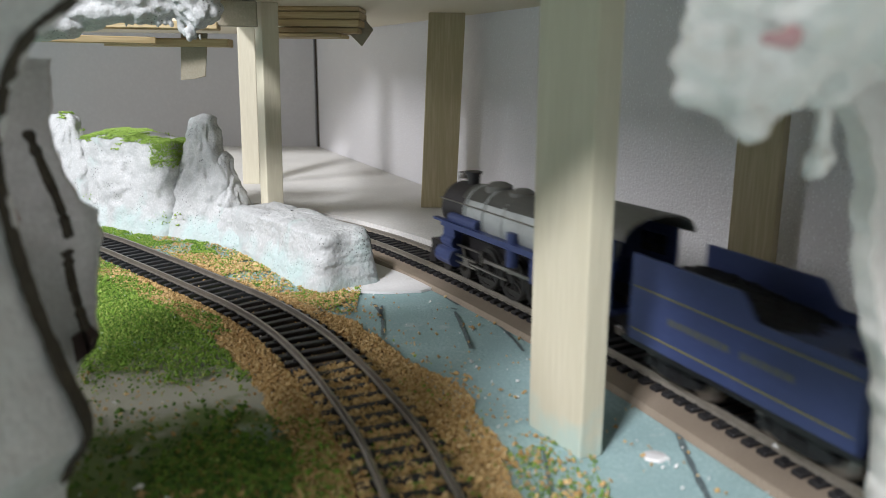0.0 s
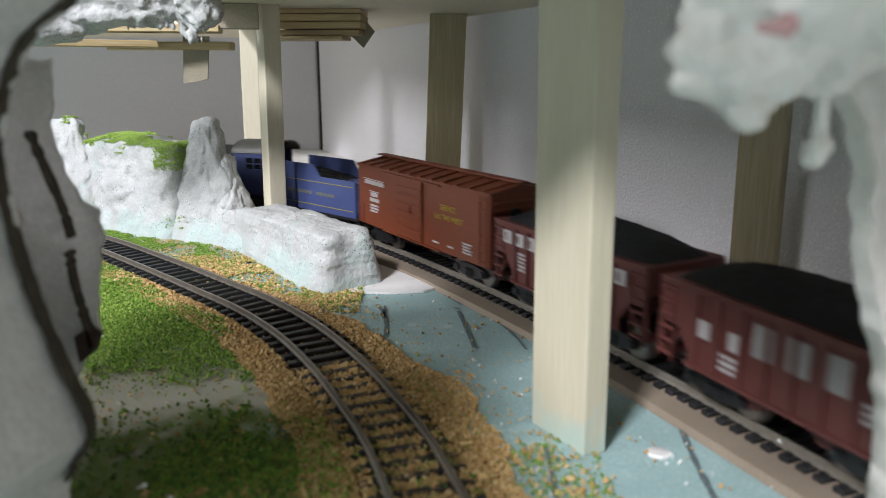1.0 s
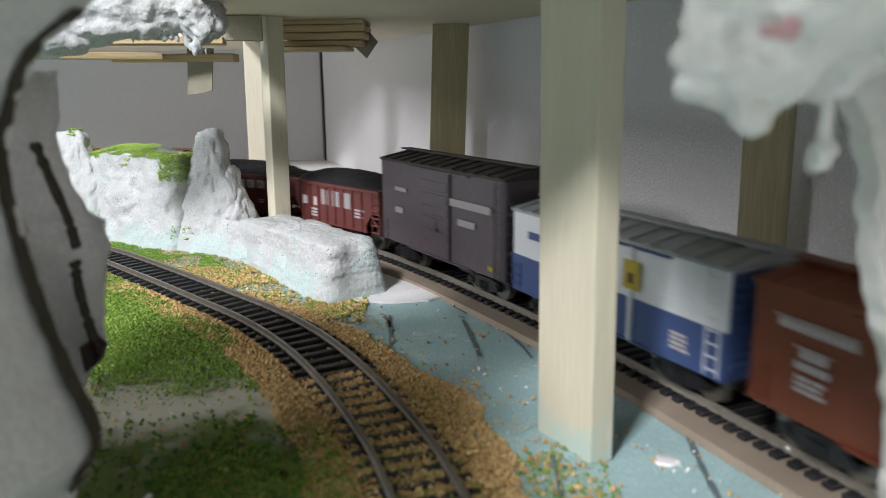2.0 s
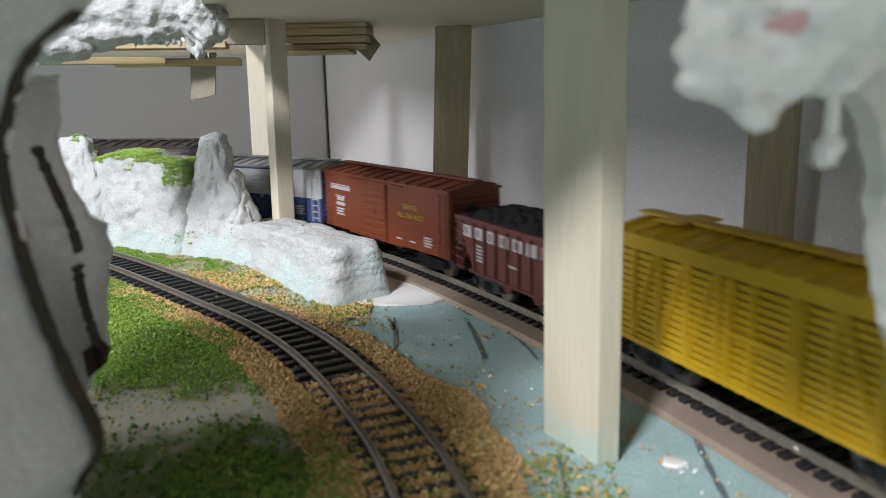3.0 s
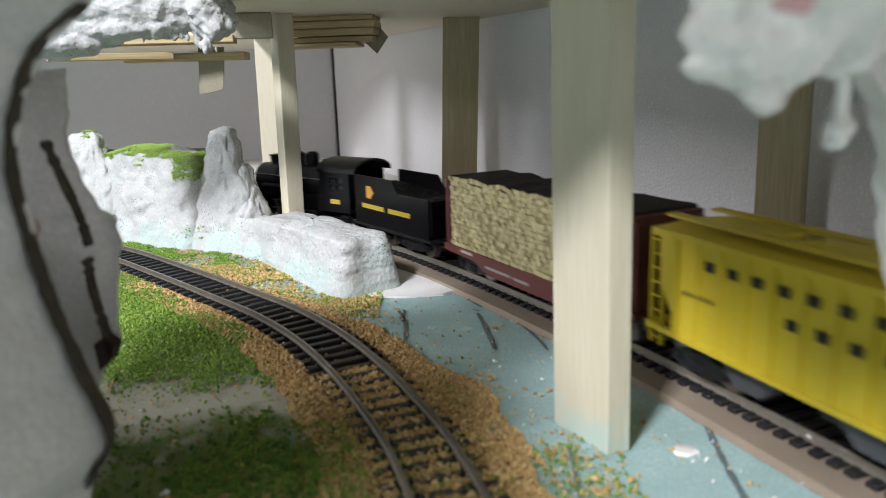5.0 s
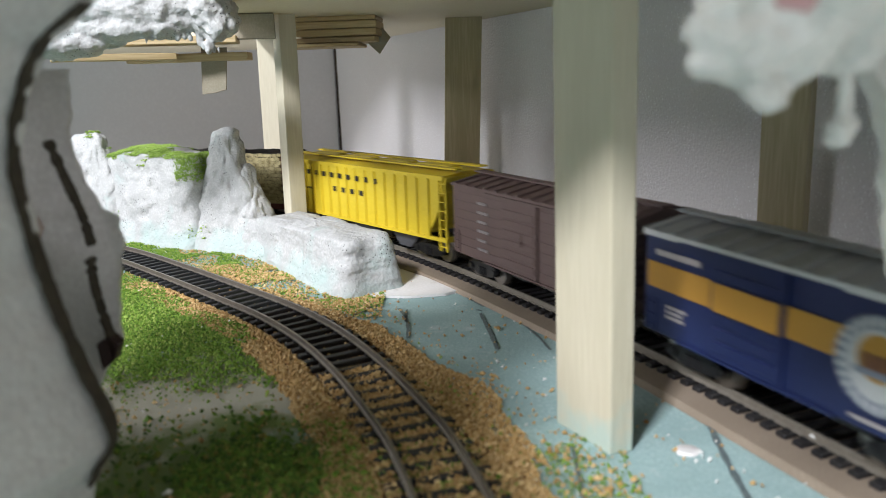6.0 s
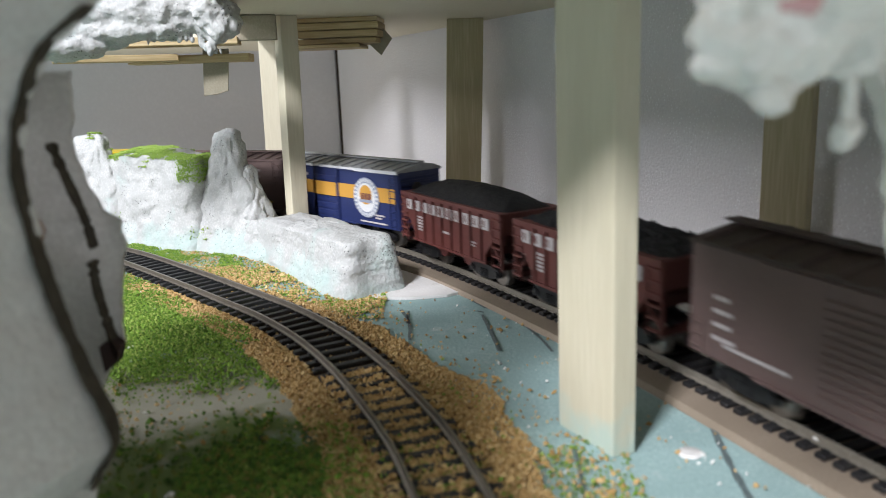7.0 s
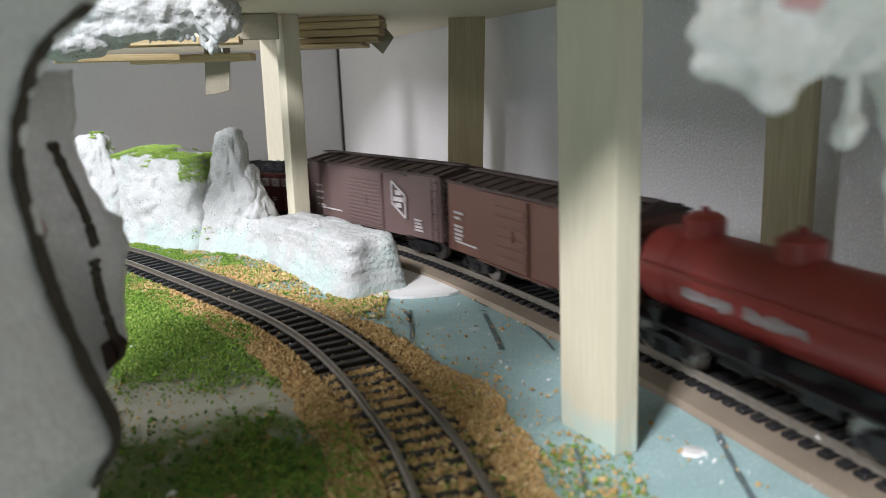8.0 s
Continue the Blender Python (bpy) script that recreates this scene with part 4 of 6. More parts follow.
def ladder(car, x, y, z0, z1, w, n, material, stout=.00028):
    def make(bm):
        for e in (-1, 1):
            tube(bm, (e * w / 2, 0, z0), (e * w / 2, 0, z1), .00028, 6)
        for k in range(n):
            z = z0 + (z1 - z0) * (k + .5) / n
            tube(bm, (-w / 2, 0, z), (w / 2, 0, z), stout, 6)
    put("ladder", f"ladder|{z0}{z1}{w}{n}{stout}{material.name}", make, material, car, pose(x, y, 0))


def running_gear(car, length):
    h = length / 2
    for s in (-1, 1):
        add_truck(car, s * (h - .0205))
        add_coupler(car, s * h, s)

    def sill(bm):
        box(bm, -h + .004, h - .004, -.0040, .0040, .0084, .0112)
        for x in (-.018, .012):
            box(bm, x - .006, x + .006, -.010, .010, .0065, .0110)
        tube(bm, (.002, -.006, .0075), (.016, -.006, .0075), .0026, 10)
    put("underframe", f"underframe|{length:.3f}", sill, M_black, car)


def peaked_roof(bm, h, half, eave, peak):
    prism_pts = [(-half, eave - .0005), (-half, eave + .0006), (0, peak), (half, eave + .0006), (half, eave - .0005)]
    a = [bm.verts.new((-h, y, z)) for y, z in prism_pts]
    b = [bm.verts.new((h, y, z)) for y, z in prism_pts]
    n = len(prism_pts)
    bm.faces.new(a)
    bm.faces.new(b[::-1])
    for i in range(n):
        bm.faces.new((a[i], a[(i + 1) % n], b[(i + 1) % n], b[i]))
    bmesh.ops.recalc_face_normals(bm, faces=bm.faces[:])


def roof_ribs(roof, key, h, half, eave, peak, ribs, material):
    """Raised seams across both slopes of a peaked roof."""
    slope = math.atan2(peak - eave - .0006, half)
    run = math.hypot(half, peak - eave - .0006)
    for k in range(ribs):
        x = -h + 2 * h * (k + .5) / ribs
        for s in (-1, 1):
            put("roof_rib", f"rib|{key}{s}", lambda bm: box(bm, -.0009, .0009, 0 if s > 0 else -run, run if s > 0 else 0, -.0002, .0008), material, roof, Matrix.Translation((x, 0, peak)) @ Matrix.Rotation(-s * slope, 4, "X"))


def box_car(name, label, length, body, roof=None, door=0.0, door_w=.026, eave=.0435, lower=None, grooves=0, ribs=12, walk_mat=None, door_mat=None, panels=6):
    car = thing(name, label, "freight car", "cars of the train")
    h, w = length / 2, .0160
    roof = roof or body

    def shell(bm):
        box(bm, -h, h, -w, w, .0108, eave)
        bevelled(bm, .0004)
    hull = put("body", f"body|{length:.3f}{body.name}{eave}", shell, body, car)
    for k in range(grooves):
        z = .0125 + (eave - .0145) * k / grooves
        for s in (-1, 1):
            put("side_board", f"board|{length:.3f}{body.name}{eave}", lambda bm: box(bm, -h + .003, h - .003, -.00025, .00025, 0, (eave - .0145) / grooves * .78), body, hull, pose(0, s * w, z))
    if lower:
        put("lower_side", f"lower|{length:.3f}{lower.name}", lambda bm: box(bm, -h - .0001, h + .0001, -w - .0003, w + .0003, .0107, .0255), lower, car)
    top = put("roof", f"roof|{length:.3f}{roof.name}{eave}", lambda bm: peaked_roof(bm, h + .0006, w + .0006, eave, eave + .0036), roof, car)
    roof_ribs(top, f"{roof.name}{eave}", h + .0006, w + .0006, eave, eave + .0036, ribs, roof)

    def walkway(bm):
        for e in (-.0019, 0, .0019):
            box(bm, -h - .002, h + .002, e - .0008, e + .0008, eave + .0042, eave + .0049)
        for k in range(9):
            x = -h + 2 * h * (k + .5) / 9
            box(bm, x - .0006, x + .0006, -.0026, .0026, eave + .0034, eave + .0043)
    put("running_board", f"walk|{length:.3f}{eave}{roof.name}", walkway, walk_mat or roof, car)
    for s in (-1, 1):
        paint, flip = door_mat or body, pose(door, s * w, 0, 0, 0, 0 if s > 0 else 180)
        low = .0118 if not lower else .0257
        leaf = put("door", f"door|{door_w}{eave}{bool(lower)}{paint.name}", lambda bm: box(bm, -door_w / 2, door_w / 2, -.0004, .0005, low, eave - .0015), paint, car, flip)
        for k in range(panels):
            z = .0135 + (eave - .018) * k / panels
            if not lower or z > .026:
                put("door_panel", f"panel|{door_w}{panels}{eave}{paint.name}", lambda bm: bevelled((box(bm, -door_w / 2 + .0015, door_w / 2 - .0015, .0003, .0010, 0, (eave - .018) / panels * .74), bm)[1], .0002), paint, leaf, pose(0, 0, z))
        put("door_edge", f"dedge|{eave}{paint.name}", lambda bm: box(bm, -.0007, .0007, -.0002, .0013, .0112, eave - .001), paint, leaf, pose(-door_w / 2 - .0003, 0, 0))
        put("door_handle", f"dhandle|{paint.name}", lambda bm: box(bm, -.0005, .0005, .0005, .0015, .024, .029), paint, leaf, pose(-.0025, 0, 0))
        for z in (.0108, eave - .0015):
            put("door_track", f"dtrack|{door_w}{(lower or body).name}", lambda bm: box(bm, -door_w * 1.15, door_w * 1.05, -.0003, .0010, 0, .0007), lower or body, car, pose(door, s * w, z, 0, 0, 0 if s > 0 else 180))
        ladder(car, -h + .0042, s * (w + .0007), .0115, eave - .001, .0050, 8, body)
        ladder(car, h - .0042, s * (w + .0007), .0115, .0225, .0050, 3, lower or body)

        plate = put("end_panel", f"end|{eave}{(lower or body).name}", lambda bm: box(bm, -.0004, .0004, -w + .001, w - .001, .0120, eave - .001), lower or body, car, pose(s * h, 0, 0))
        for k in range(9):
            put("end_rib", f"endrib|{(lower or body).name}", lambda bm: tube(bm, (0, -w + .002, 0), (0, w - .002, 0), .0011, 8), lower or body, plate, pose(0, 0, .0149 + (eave - .016) * k / 9))

        if s < 0:
            put("brake_wheel", "brake", lambda bm: tube(bm, (-.0028, .004, .034), (-.0018, .004, .034), .0034, 14), M_black, car, pose(-h, 0, 0))
    running_gear(car, length)
    return car


def data_block(car, x, z, y=.0165, n=4, w=.008, dz=.0019, material=None):
    rr = random.Random(int(abs(x) * 1e5) + n)
    for k in range(n):
        row = w * rr.uniform(.72, 1.0)
        a = x + w / 2
        while a > x + w / 2 - row + .0006:
            piece = min(rr.choice((.0011, .0016, .0024)), a - (x + w / 2 - row))
            bar(car, a - piece / 2, z - k * dz, piece, min(.0012, dz * .62), y, material)
            a -= piece + rr.choice((.0003, .0003, .0007))


def hopper(name, label, length, letters, rough=False, big=False, top=.0350):
    car = thing(name, label, "hopper car", "cars of the train")
    h, w = length / 2, .0160

    def shell(bm):
        # slope sheets at both ends, open top filled by the load
        prism(bm, [(-h + .001, top), (-h + .001, top - .0035), (-h + .019, .0155), (-h + .019, .0118), (h - .019, .0118), (h - .019, .0155), (h - .001, top - .0035), (h - .001, top)], -w + .0008, w - .0008)
    put("body", f"hbody|{length:.3f}{top}", shell, M_oxide, car)
    for s in (-1, 1):
        def side(bm):
            prism(bm, [(-h + .013, .0108), (h - .013, .0108), (h - .013, .0150), (h - .0075, .0215), (h, .0215), (h, top), (-h, top), (-h, .0215), (-h + .0075, .0215), (-h + .013, .0150)], -.0004, .0004)
            box(bm, -h, h, -.0003, .0012, top - .0016, top + .0002)
            box(bm, -h + .012, h - .012, -.0003, .0010, .0106, .0118)
        put("side_sheet", f"hside|{length:.3f}{top}", side, M_oxide, car, pose(0, s * w, 0))
        for k in range(8):
            x = -h + .016 + (2 * h - .032) * k / 7
            put("side_stake", f"stake|{top}", lambda bm: box(bm, -.0006, .0006, -.0002, .0012, .0112, top - .0014), M_oxide, car, pose(x, s * (w + .0003), 0, 0, 0, 0 if s > 0 else 180))
        for e in (-1, 1):
            put("corner_post", f"hpost|{top}", lambda bm: box(bm, -.0006, .0006, -.0006, .0006, .0105, top - .001), M_oxide, car, pose(e * (h - .0006), s * (w - .0004), 0))
            put("brace", f"hbrace|{top}", lambda bm: tube(bm, (-.006, 0, .012), (.006, 0, .0255), .0006, 6), M_oxide, car, pose(e * (h - .0075), s * (w - .0008), 0, 0, 0, 0 if e < 0 else 180))
            ladder(car, e * (h - .0034), s * (w + .0009), .0095, top - .001, .0062, 6, M_oxide, stout=.0006)
            put("end_sill", "hsill", lambda bm: box(bm, -.0012, .0012, -.0155, .0155, .0100, .0122), M_oxide, car, pose(e * (h - .0014), 0, 0))
        put("end_sheet", f"hend|{top}", lambda bm: box(bm, -.0004, .0004, -w, w, .0255, top), M_oxide, car, pose(s * (h - .0003), 0, 0))
    for e in (-.5, .5):
        def chute(bm):
            prism(bm, [(-.010, .0118), (.010, .0118), (.0042, .0052), (-.0042, .0052)], -.012, .012)
        put("chute", "chute", chute, M_oxide, car, pose(e * length * .30, 0, 0))

    def load(bm):
        nx, ny = 64, 22
        rows = []
        amp = .0022 if rough else .0005
        for i in range(nx + 1):
            row = []
            for j in range(ny + 1):
                u, v = i / nx * 2 - 1, j / ny * 2 - 1
                z = top - .0012 + .0085 * (1 - abs(u) ** 2.6) ** .6 * (1 - abs(v) ** 2.2) ** .7 if abs(u) < 1 and abs(v) < 1 else top - .0012
                if rough:
                    z = top - .0012 + (z - top + .0012) * .72
                q = Vector((u * h * 330, v * w * 330, length * 90))
                z += amp * (noise.noise(q) + .6 * abs(noise.noise(q * 2.3))) + noise.noise(q * 3) * .00025
                row.append(bm.verts.new((u * (h - .0012), v * (w - .001), z)))
            rows.append(row)
        for a, b in zip(rows, rows[1:]):
            for j in range(ny):
                bm.faces.new((a[j], b[j], b[j + 1], a[j + 1]))
    put("coal_load", f"coal|{length:.3f}{rough}", load, M_coal, car, None, "heaped black coal load")
    y = w + .0007
    if big:
        for x, ww in ((h - .018, .0060), (h - .031, .0052)):
            bar(car, x, .0235, ww, .0052, y)
        for k, x in enumerate((h - .040, h - .051, h - .062)):
            bar(car, x, .0268, .0066, .0090, y, M_faded)
        data_block(car, h - .030, .0185, y, 3, .009)
        data_block(car, -h + .018, .0225, y, 3, .009)
    else:
        for k in range(letters):
            x = h - .0060 - (2 * h - .014) * (k + .5) / letters
            bar(car, x, top - .0058, (2 * h - .014) / letters * .70, .0052, y + .0004)
            bar(car, x + .0008, top - .0058, .0010, .0030, y + .0006, M_oxide)
        data_block(car, h - .0215, .0235, y, 5, .0075, .0016)
        bar(car, 0, .0195, .006, .0010, y)
        data_block(car, -h + .022, .0190, y, 2, .006, .0014)
    running_gear(car, length)
    return car


def stock_car(length):
    car = thing("stock_car", "bright yellow slatted stock car with vented sides", "freight car", "cars of the train")
    h, w, eave = length / 2, .0160, .0455
    # solid core; its dark colour stands in for the shaded hollow between slats
    put("body", "stockcore", lambda bm: box(bm, -h + .001, h - .001, -w + .0016, w - .0016, .0112, eave), M_inside_shade, car)
    rows = 13
    for s in (-1, 1):
        for k in range(rows):
            z = .0118 + (eave - .0165) * k / rows
            put("slat", f"slat|{length:.3f}", lambda bm: box(bm, -h, h, -.0004, .0004, 0, .00165), M_yellow, car, pose(0, s * (w - .0008), z))
        for k in range(11):
            x = -h + .0008 + (2 * h - .0016) * k / 10
            put("side_post", "stockpost", lambda bm: box(bm, -.0009, .0009, -.0006, .0006, .0108, eave), M_yellow, car, pose(x, s * (w + .0001), 0))
        for k in (1, 2, 6, 7, 8):
            x = -h + (2 * h) * (k + .5) / 10
            put("brace", "stockbrace", lambda bm: box(bm, -.0007, .0007, -.0005, .0005, -.0165, .0165), M_yellow, car, Matrix.Translation((x, s * (w + .0001), .0278)) @ Matrix.Rotation(radians(19 if k < 5 else -19), 4, "Y"))
        put("letter_board", f"lboard|{length:.3f}", lambda bm: box(bm, -h, h, -.0006, .0006, eave - .0042, eave), M_yellow, car, pose(0, s * w, 0))
        put("side_sill", f"ssill|{length:.3f}", lambda bm: box(bm, -h, h, -.0006, .0008, .0105, .0122), M_yellow, car, pose(0, s * w, 0))
        put("door", "stockdoor", lambda bm: (box(bm, -.0125, -.0110, -.0004, .0014, .0112, eave - .004), box(bm, .0110, .0125, -.0004, .0014, .0112, eave - .004), box(bm, -.0125, .0125, .0002, .0012, .0255, .0270)), M_yellow, car, pose(-.004, s * w, 0, 0, 0, 0 if s > 0 else 180))
        for k in range(12):
            z = .0118 + (eave - .013) * k / 12
            put("end_slat", "endslat", lambda bm: box(bm, -.0005, .0005, -w, w, 0, .0018), M_yellow, car, pose(s * h, 0, z))
        ladder(car, -h + .0035, s * (w + .0012), .0095, eave, .0045, 8, M_yellow)
        ladder(car, h - .0035, s * (w + .0012), .0095, .022, .0045, 3, M_yellow)
    top = put("roof", "stockroof", lambda bm: peaked_roof(bm, h + .0008, w + .0010, eave, eave + .0034), M_yellow, car)
    roof_ribs(top, "stock", h + .0008, w + .0010, eave, eave + .0034, 14, M_yellow)
    put("running_board", "stockwalk", lambda bm: (box(bm, -h - .002, h + .002, -.0030, .0030, eave + .0040, eave + .0049), box(bm, h * .62, h * .78, -.009, .009, eave + .0042, eave + .0050)), M_yellow, car)
    running_gear(car, length)
    return car


M_inside_shade = surface("shaded_inside", [(0.06, 0.045, 0.012), (0.10, 0.075, 0.02)], 0.8, 100, 700)


def covered_hopper(length):
    car = thing("covered_hopper", "lemon yellow covered hopper with ribbed sides", "hopper car", "cars of the train")
    h, w, eave = length / 2, .0165, .0450

    def shell(bm):
        prism(bm, [(-h + .004, eave), (-h + .004, .037), (-h + .020, .0165), (-h + .020, .0145), (h - .020, .0145), (h - .020, .0165), (h - .004, .037), (h - .004, eave)], -w + .0005, w - .0005)
    put("body", "chbody", shell, M_lemon, car)
    for s in (-1, 1):
        def side(bm):
            prism(bm, [(-h + .016, .0135), (h - .016, .0135), (h - .006, .029), (h - .006, eave), (-h + .006, eave), (-h + .006, .029)], -.0005, .0005)
            box(bm, -h, h, -.0004, .0012, .0128, .0146)
            box(bm, -h + .002, h - .002, -.0004, .0010, eave - .0016, eave + .0006)
        put("side_sheet", "chside", side, M_lemon, car, pose(0, s * w, 0))
        for k in range(15):
            x = -h + .014 + (2 * h - .028) * k / 14
            put("side_stake", "chstake", lambda bm: box(bm, -.0007, .0007, -.0002, .0012, .0140, eave - .001), M_lemon, car, pose(x, s * (w + .0003), 0, 0, 0, 0 if s > 0 else 180))
        for e in (-1, 1):
            for dx in (.0012, .0062):
                put("corner_post", "chpost", lambda bm: box(bm, -.0006, .0006, -.0006, .0006, .0078, eave - .001), M_lemon, car, pose(e * (h - dx), s * (w - .0004), 0))
            ladder(car, e * (h - .0036), s * (w + .0002), .0078, eave - .001, .0050, 8, M_lemon)
        for z in (.0125, eave - .0028):
            put("end_frame", "chend", lambda bm: box(bm, -.0006, .0006, -w, w, 0, .0027), M_lemon, car, pose(s * (h - .001), 0, z))
    for e in (-1, 0, 1):
        put("chute", "chchute", lambda bm: prism(bm, [(-.015, .0145), (.015, .0145), (.0048, .0045), (-.0048, .0045)], -.013, .013), M_chute, car, pose(e * .040, 0, 0))
    put("roof", "chroof", lambda bm: peaked_roof(bm, h - .002, w + .0002, eave, eave + .0020), M_lemon, car)
    put("running_board", "chwalk", lambda bm: [box(bm, -h, h, s * .0085 - .0022, s * .0085 + .0022, eave + .0030, eave + .0038) for s in (-1, 1)], M_lemon, car)
    for k in range(4):
        put("hatch", "chhatch", lambda bm: bevelled((box(bm, -.014, .014, -.0042, .0042, eave + .0012, eave + .0036), bm)[1], .0006), M_lemon, car, pose(-.054 + k * .036, 0, 0))
    y = w + .0012
    for n, z, x0, x1 in ((9, .0385, .052, -.020), (4, .0305, .022, -.006), (6, .0285, .062, .048)):
        for k in range(n):
            bar(car, x0 + (x1 - x0) * k / (n - 1), z, abs(x1 - x0) / (n - 1) * .40, .0028 if n != 6 else .0012, y, M_black)
    running_gear(car, length)
    return car


M_chute = surface("grey_chute", [(0.06, 0.062, 0.07), (0.11, 0.115, 0.13)], 0.5, 80, 700)


def log_car(length):
    car = thing("log_flat_car", "brown bulkhead flat car with a high load of cut logs", "freight car", "cars of the train")
    h, w = length / 2, .0160
    put("body", "flatdeck", lambda bm: bevelled((box(bm, -h, h, -w, w, .0118, .0138), bm)[1], .0003), M_oxide, car)
    for s in (-1, 1):
        put("side_sill", "fishsill", lambda bm: prism(bm, [(-h, .0142), (h, .0142), (h, .0108), (h - .028, .0104), (h - .040, .0062), (-h + .040, .0062), (-h + .028, .0104), (-h, .0108)], -.0006, .0006), M_oxide, car, pose(0, s * w, 0))
        put("bulkhead", "bulkhead", lambda bm: (box(bm, -.0012, .0012, -w, w, .0120, .0460), [box(bm, -.0022, .0022, q - .0012, q + .0012, .0120, .0440) for q in (-.014, -.005, .005, .014)]), M_oxide, car, pose(s * (h - .003), 0, 0))
    rr = random.Random(5)
    bm = bmesh.new()
    r = .00125
    z = .0140 + r
    row = 0
    while z < .0465:
        x = -h + .006 + (r if row % 2 else 0)
        while x < h - .006:
            q = r * rr.uniform(.95, 1.15)
            y = w - .0002 + rr.uniform(-.0005, .0003)
            lift = 0 if z < .044 else .0015 * noise.noise((x * 90, row, 0))
            tube(bm, (x, -y, z + lift), (x + rr.uniform(-.0005, .0005), y, z + lift + rr.uniform(-.0003, .0003)), q, 8)
            x += 2.02 * r
        z += 1.76 * r
        row += 1
    put("load_core", "logcore", lambda q: box(q, -h + .006, h - .006, -w + .0006, w - .0006, .0140, .0445), M_logcore, car)
    for f in bm.faces:
        f.material_index = 1 if abs(f.normal.y) > .7 else 0
    ob = part("log_load", bm, M_bark, car, "tan cut log ends with dark bark on top")
    ob.data.materials.append(M_logend)
    ob["kind"] = "stuff"
    y = w + .0008
    bar(car, h - .022, .0130, .010, .0012, y)
    bar(car, .018, .0098, .020, .0012, y, M_faded)
    bar(car, .000, .0096, .011, .0012, y, M_faded)
    data_block(car, -.028, .0115, y, 3, .009, .0016)
    running_gear(car, length)
    return car


def tank_car(length):
    car = thing("tank_car", "red three-dome tank car with faded white lettering", "tank car", "cars of the train")
    h, r, zc = length / 2, .0138, .0285

    def tank(bm):
        tube(bm, (-h + .010, 0, zc), (h - .010, 0, zc), r, 36, caps=False)
        for s in (-1, 1):
            prev = None
            for k in range(7):
                a = k / 6 * math.pi / 2
                ring = [bm.verts.new((s * (h - .010 + .006 * math.sin(a)), r * math.cos(a) * math.cos(t), zc + r * math.cos(a) * math.sin(t))) for t in (2 * math.pi * i / 36 for i in range(36))] if k < 6 else None
                if ring is None:
                    c = bm.verts.new((s * (h - .004), 0, zc))
                    for i in range(36):
                        bm.faces.new((prev[i], prev[(i + 1) % 36], c))
                elif prev:
                    for i in range(36):
                        bm.faces.new((prev[i], prev[(i + 1) % 36], ring[(i + 1) % 36], ring[i]))
                prev = ring
        bmesh.ops.recalc_face_normals(bm, faces=bm.faces[:])
    ob = smooth(put("tank", "tank", tank, M_tank, car), .7)
    for x in (.038, .0, -.038):
        def dome(bm):
            tube(bm, (0, 0, zc + r - .002), (0, 0, zc + r + .0045), .0066, 24)
            tube(bm, (0, 0, zc + r + .0045), (0, 0, zc + r + .0062), .0066, 24, .0040)
            tube(bm, (0, 0, zc + r + .0060), (0, 0, zc + r + .0080), .0013, 10)
        smooth(put("dome", "dome", dome, M_tank, car, pose(x, 0, 0)), .6)
    for x in (-.040, -.0, .040):
        put("band", "band", lambda bm: tube(bm, (-.0006, 0, zc), (.0006, 0, zc), r + .0003, 36), M_tank, car, pose(x, 0, 0))
    for s in (-1, 1):
        put("handrail", "thandrail", lambda bm: tube(bm, (-h + .012, 0, zc + .004), (h - .012, 0, zc + .004), .0004, 6), M_tank, car, pose(0, s * (r + .0012), 0))
        put("running_board", "twalk", lambda bm: box(bm, -h + .004, h - .004, -.0025, .0025, .0125, .0134), M_black, car, pose(0, s * .0125, 0))
    put("frame", "tframe", lambda bm: (box(bm, -h, h, -.0045, .0045, .0095, .0150), [box(bm, x - .002, x + .002, -.0145, .0145, .0105, .0180) for x in (-h + .02, 0, h - .02)]), M_black, car)
    rr = random.Random(3)
    for x0, count in ((.030, 8), (.004, 8)):
        for k in range(count):
            x, tall = x0 - k * .0027, rr.choice((.0026, .0032, .0040))
            bar(car, x, .0266 + rr.uniform(-.0004, .0004), .0017, tall, .0141, M_faded)
            bar(car, x - .0009, .0262 + rr.uniform(-.001, .001), .0016, .0009, .0142, M_faded, tilt=rr.uniform(-25, 25))
    running_gear(car, length)
    return car


SPINNERS = []


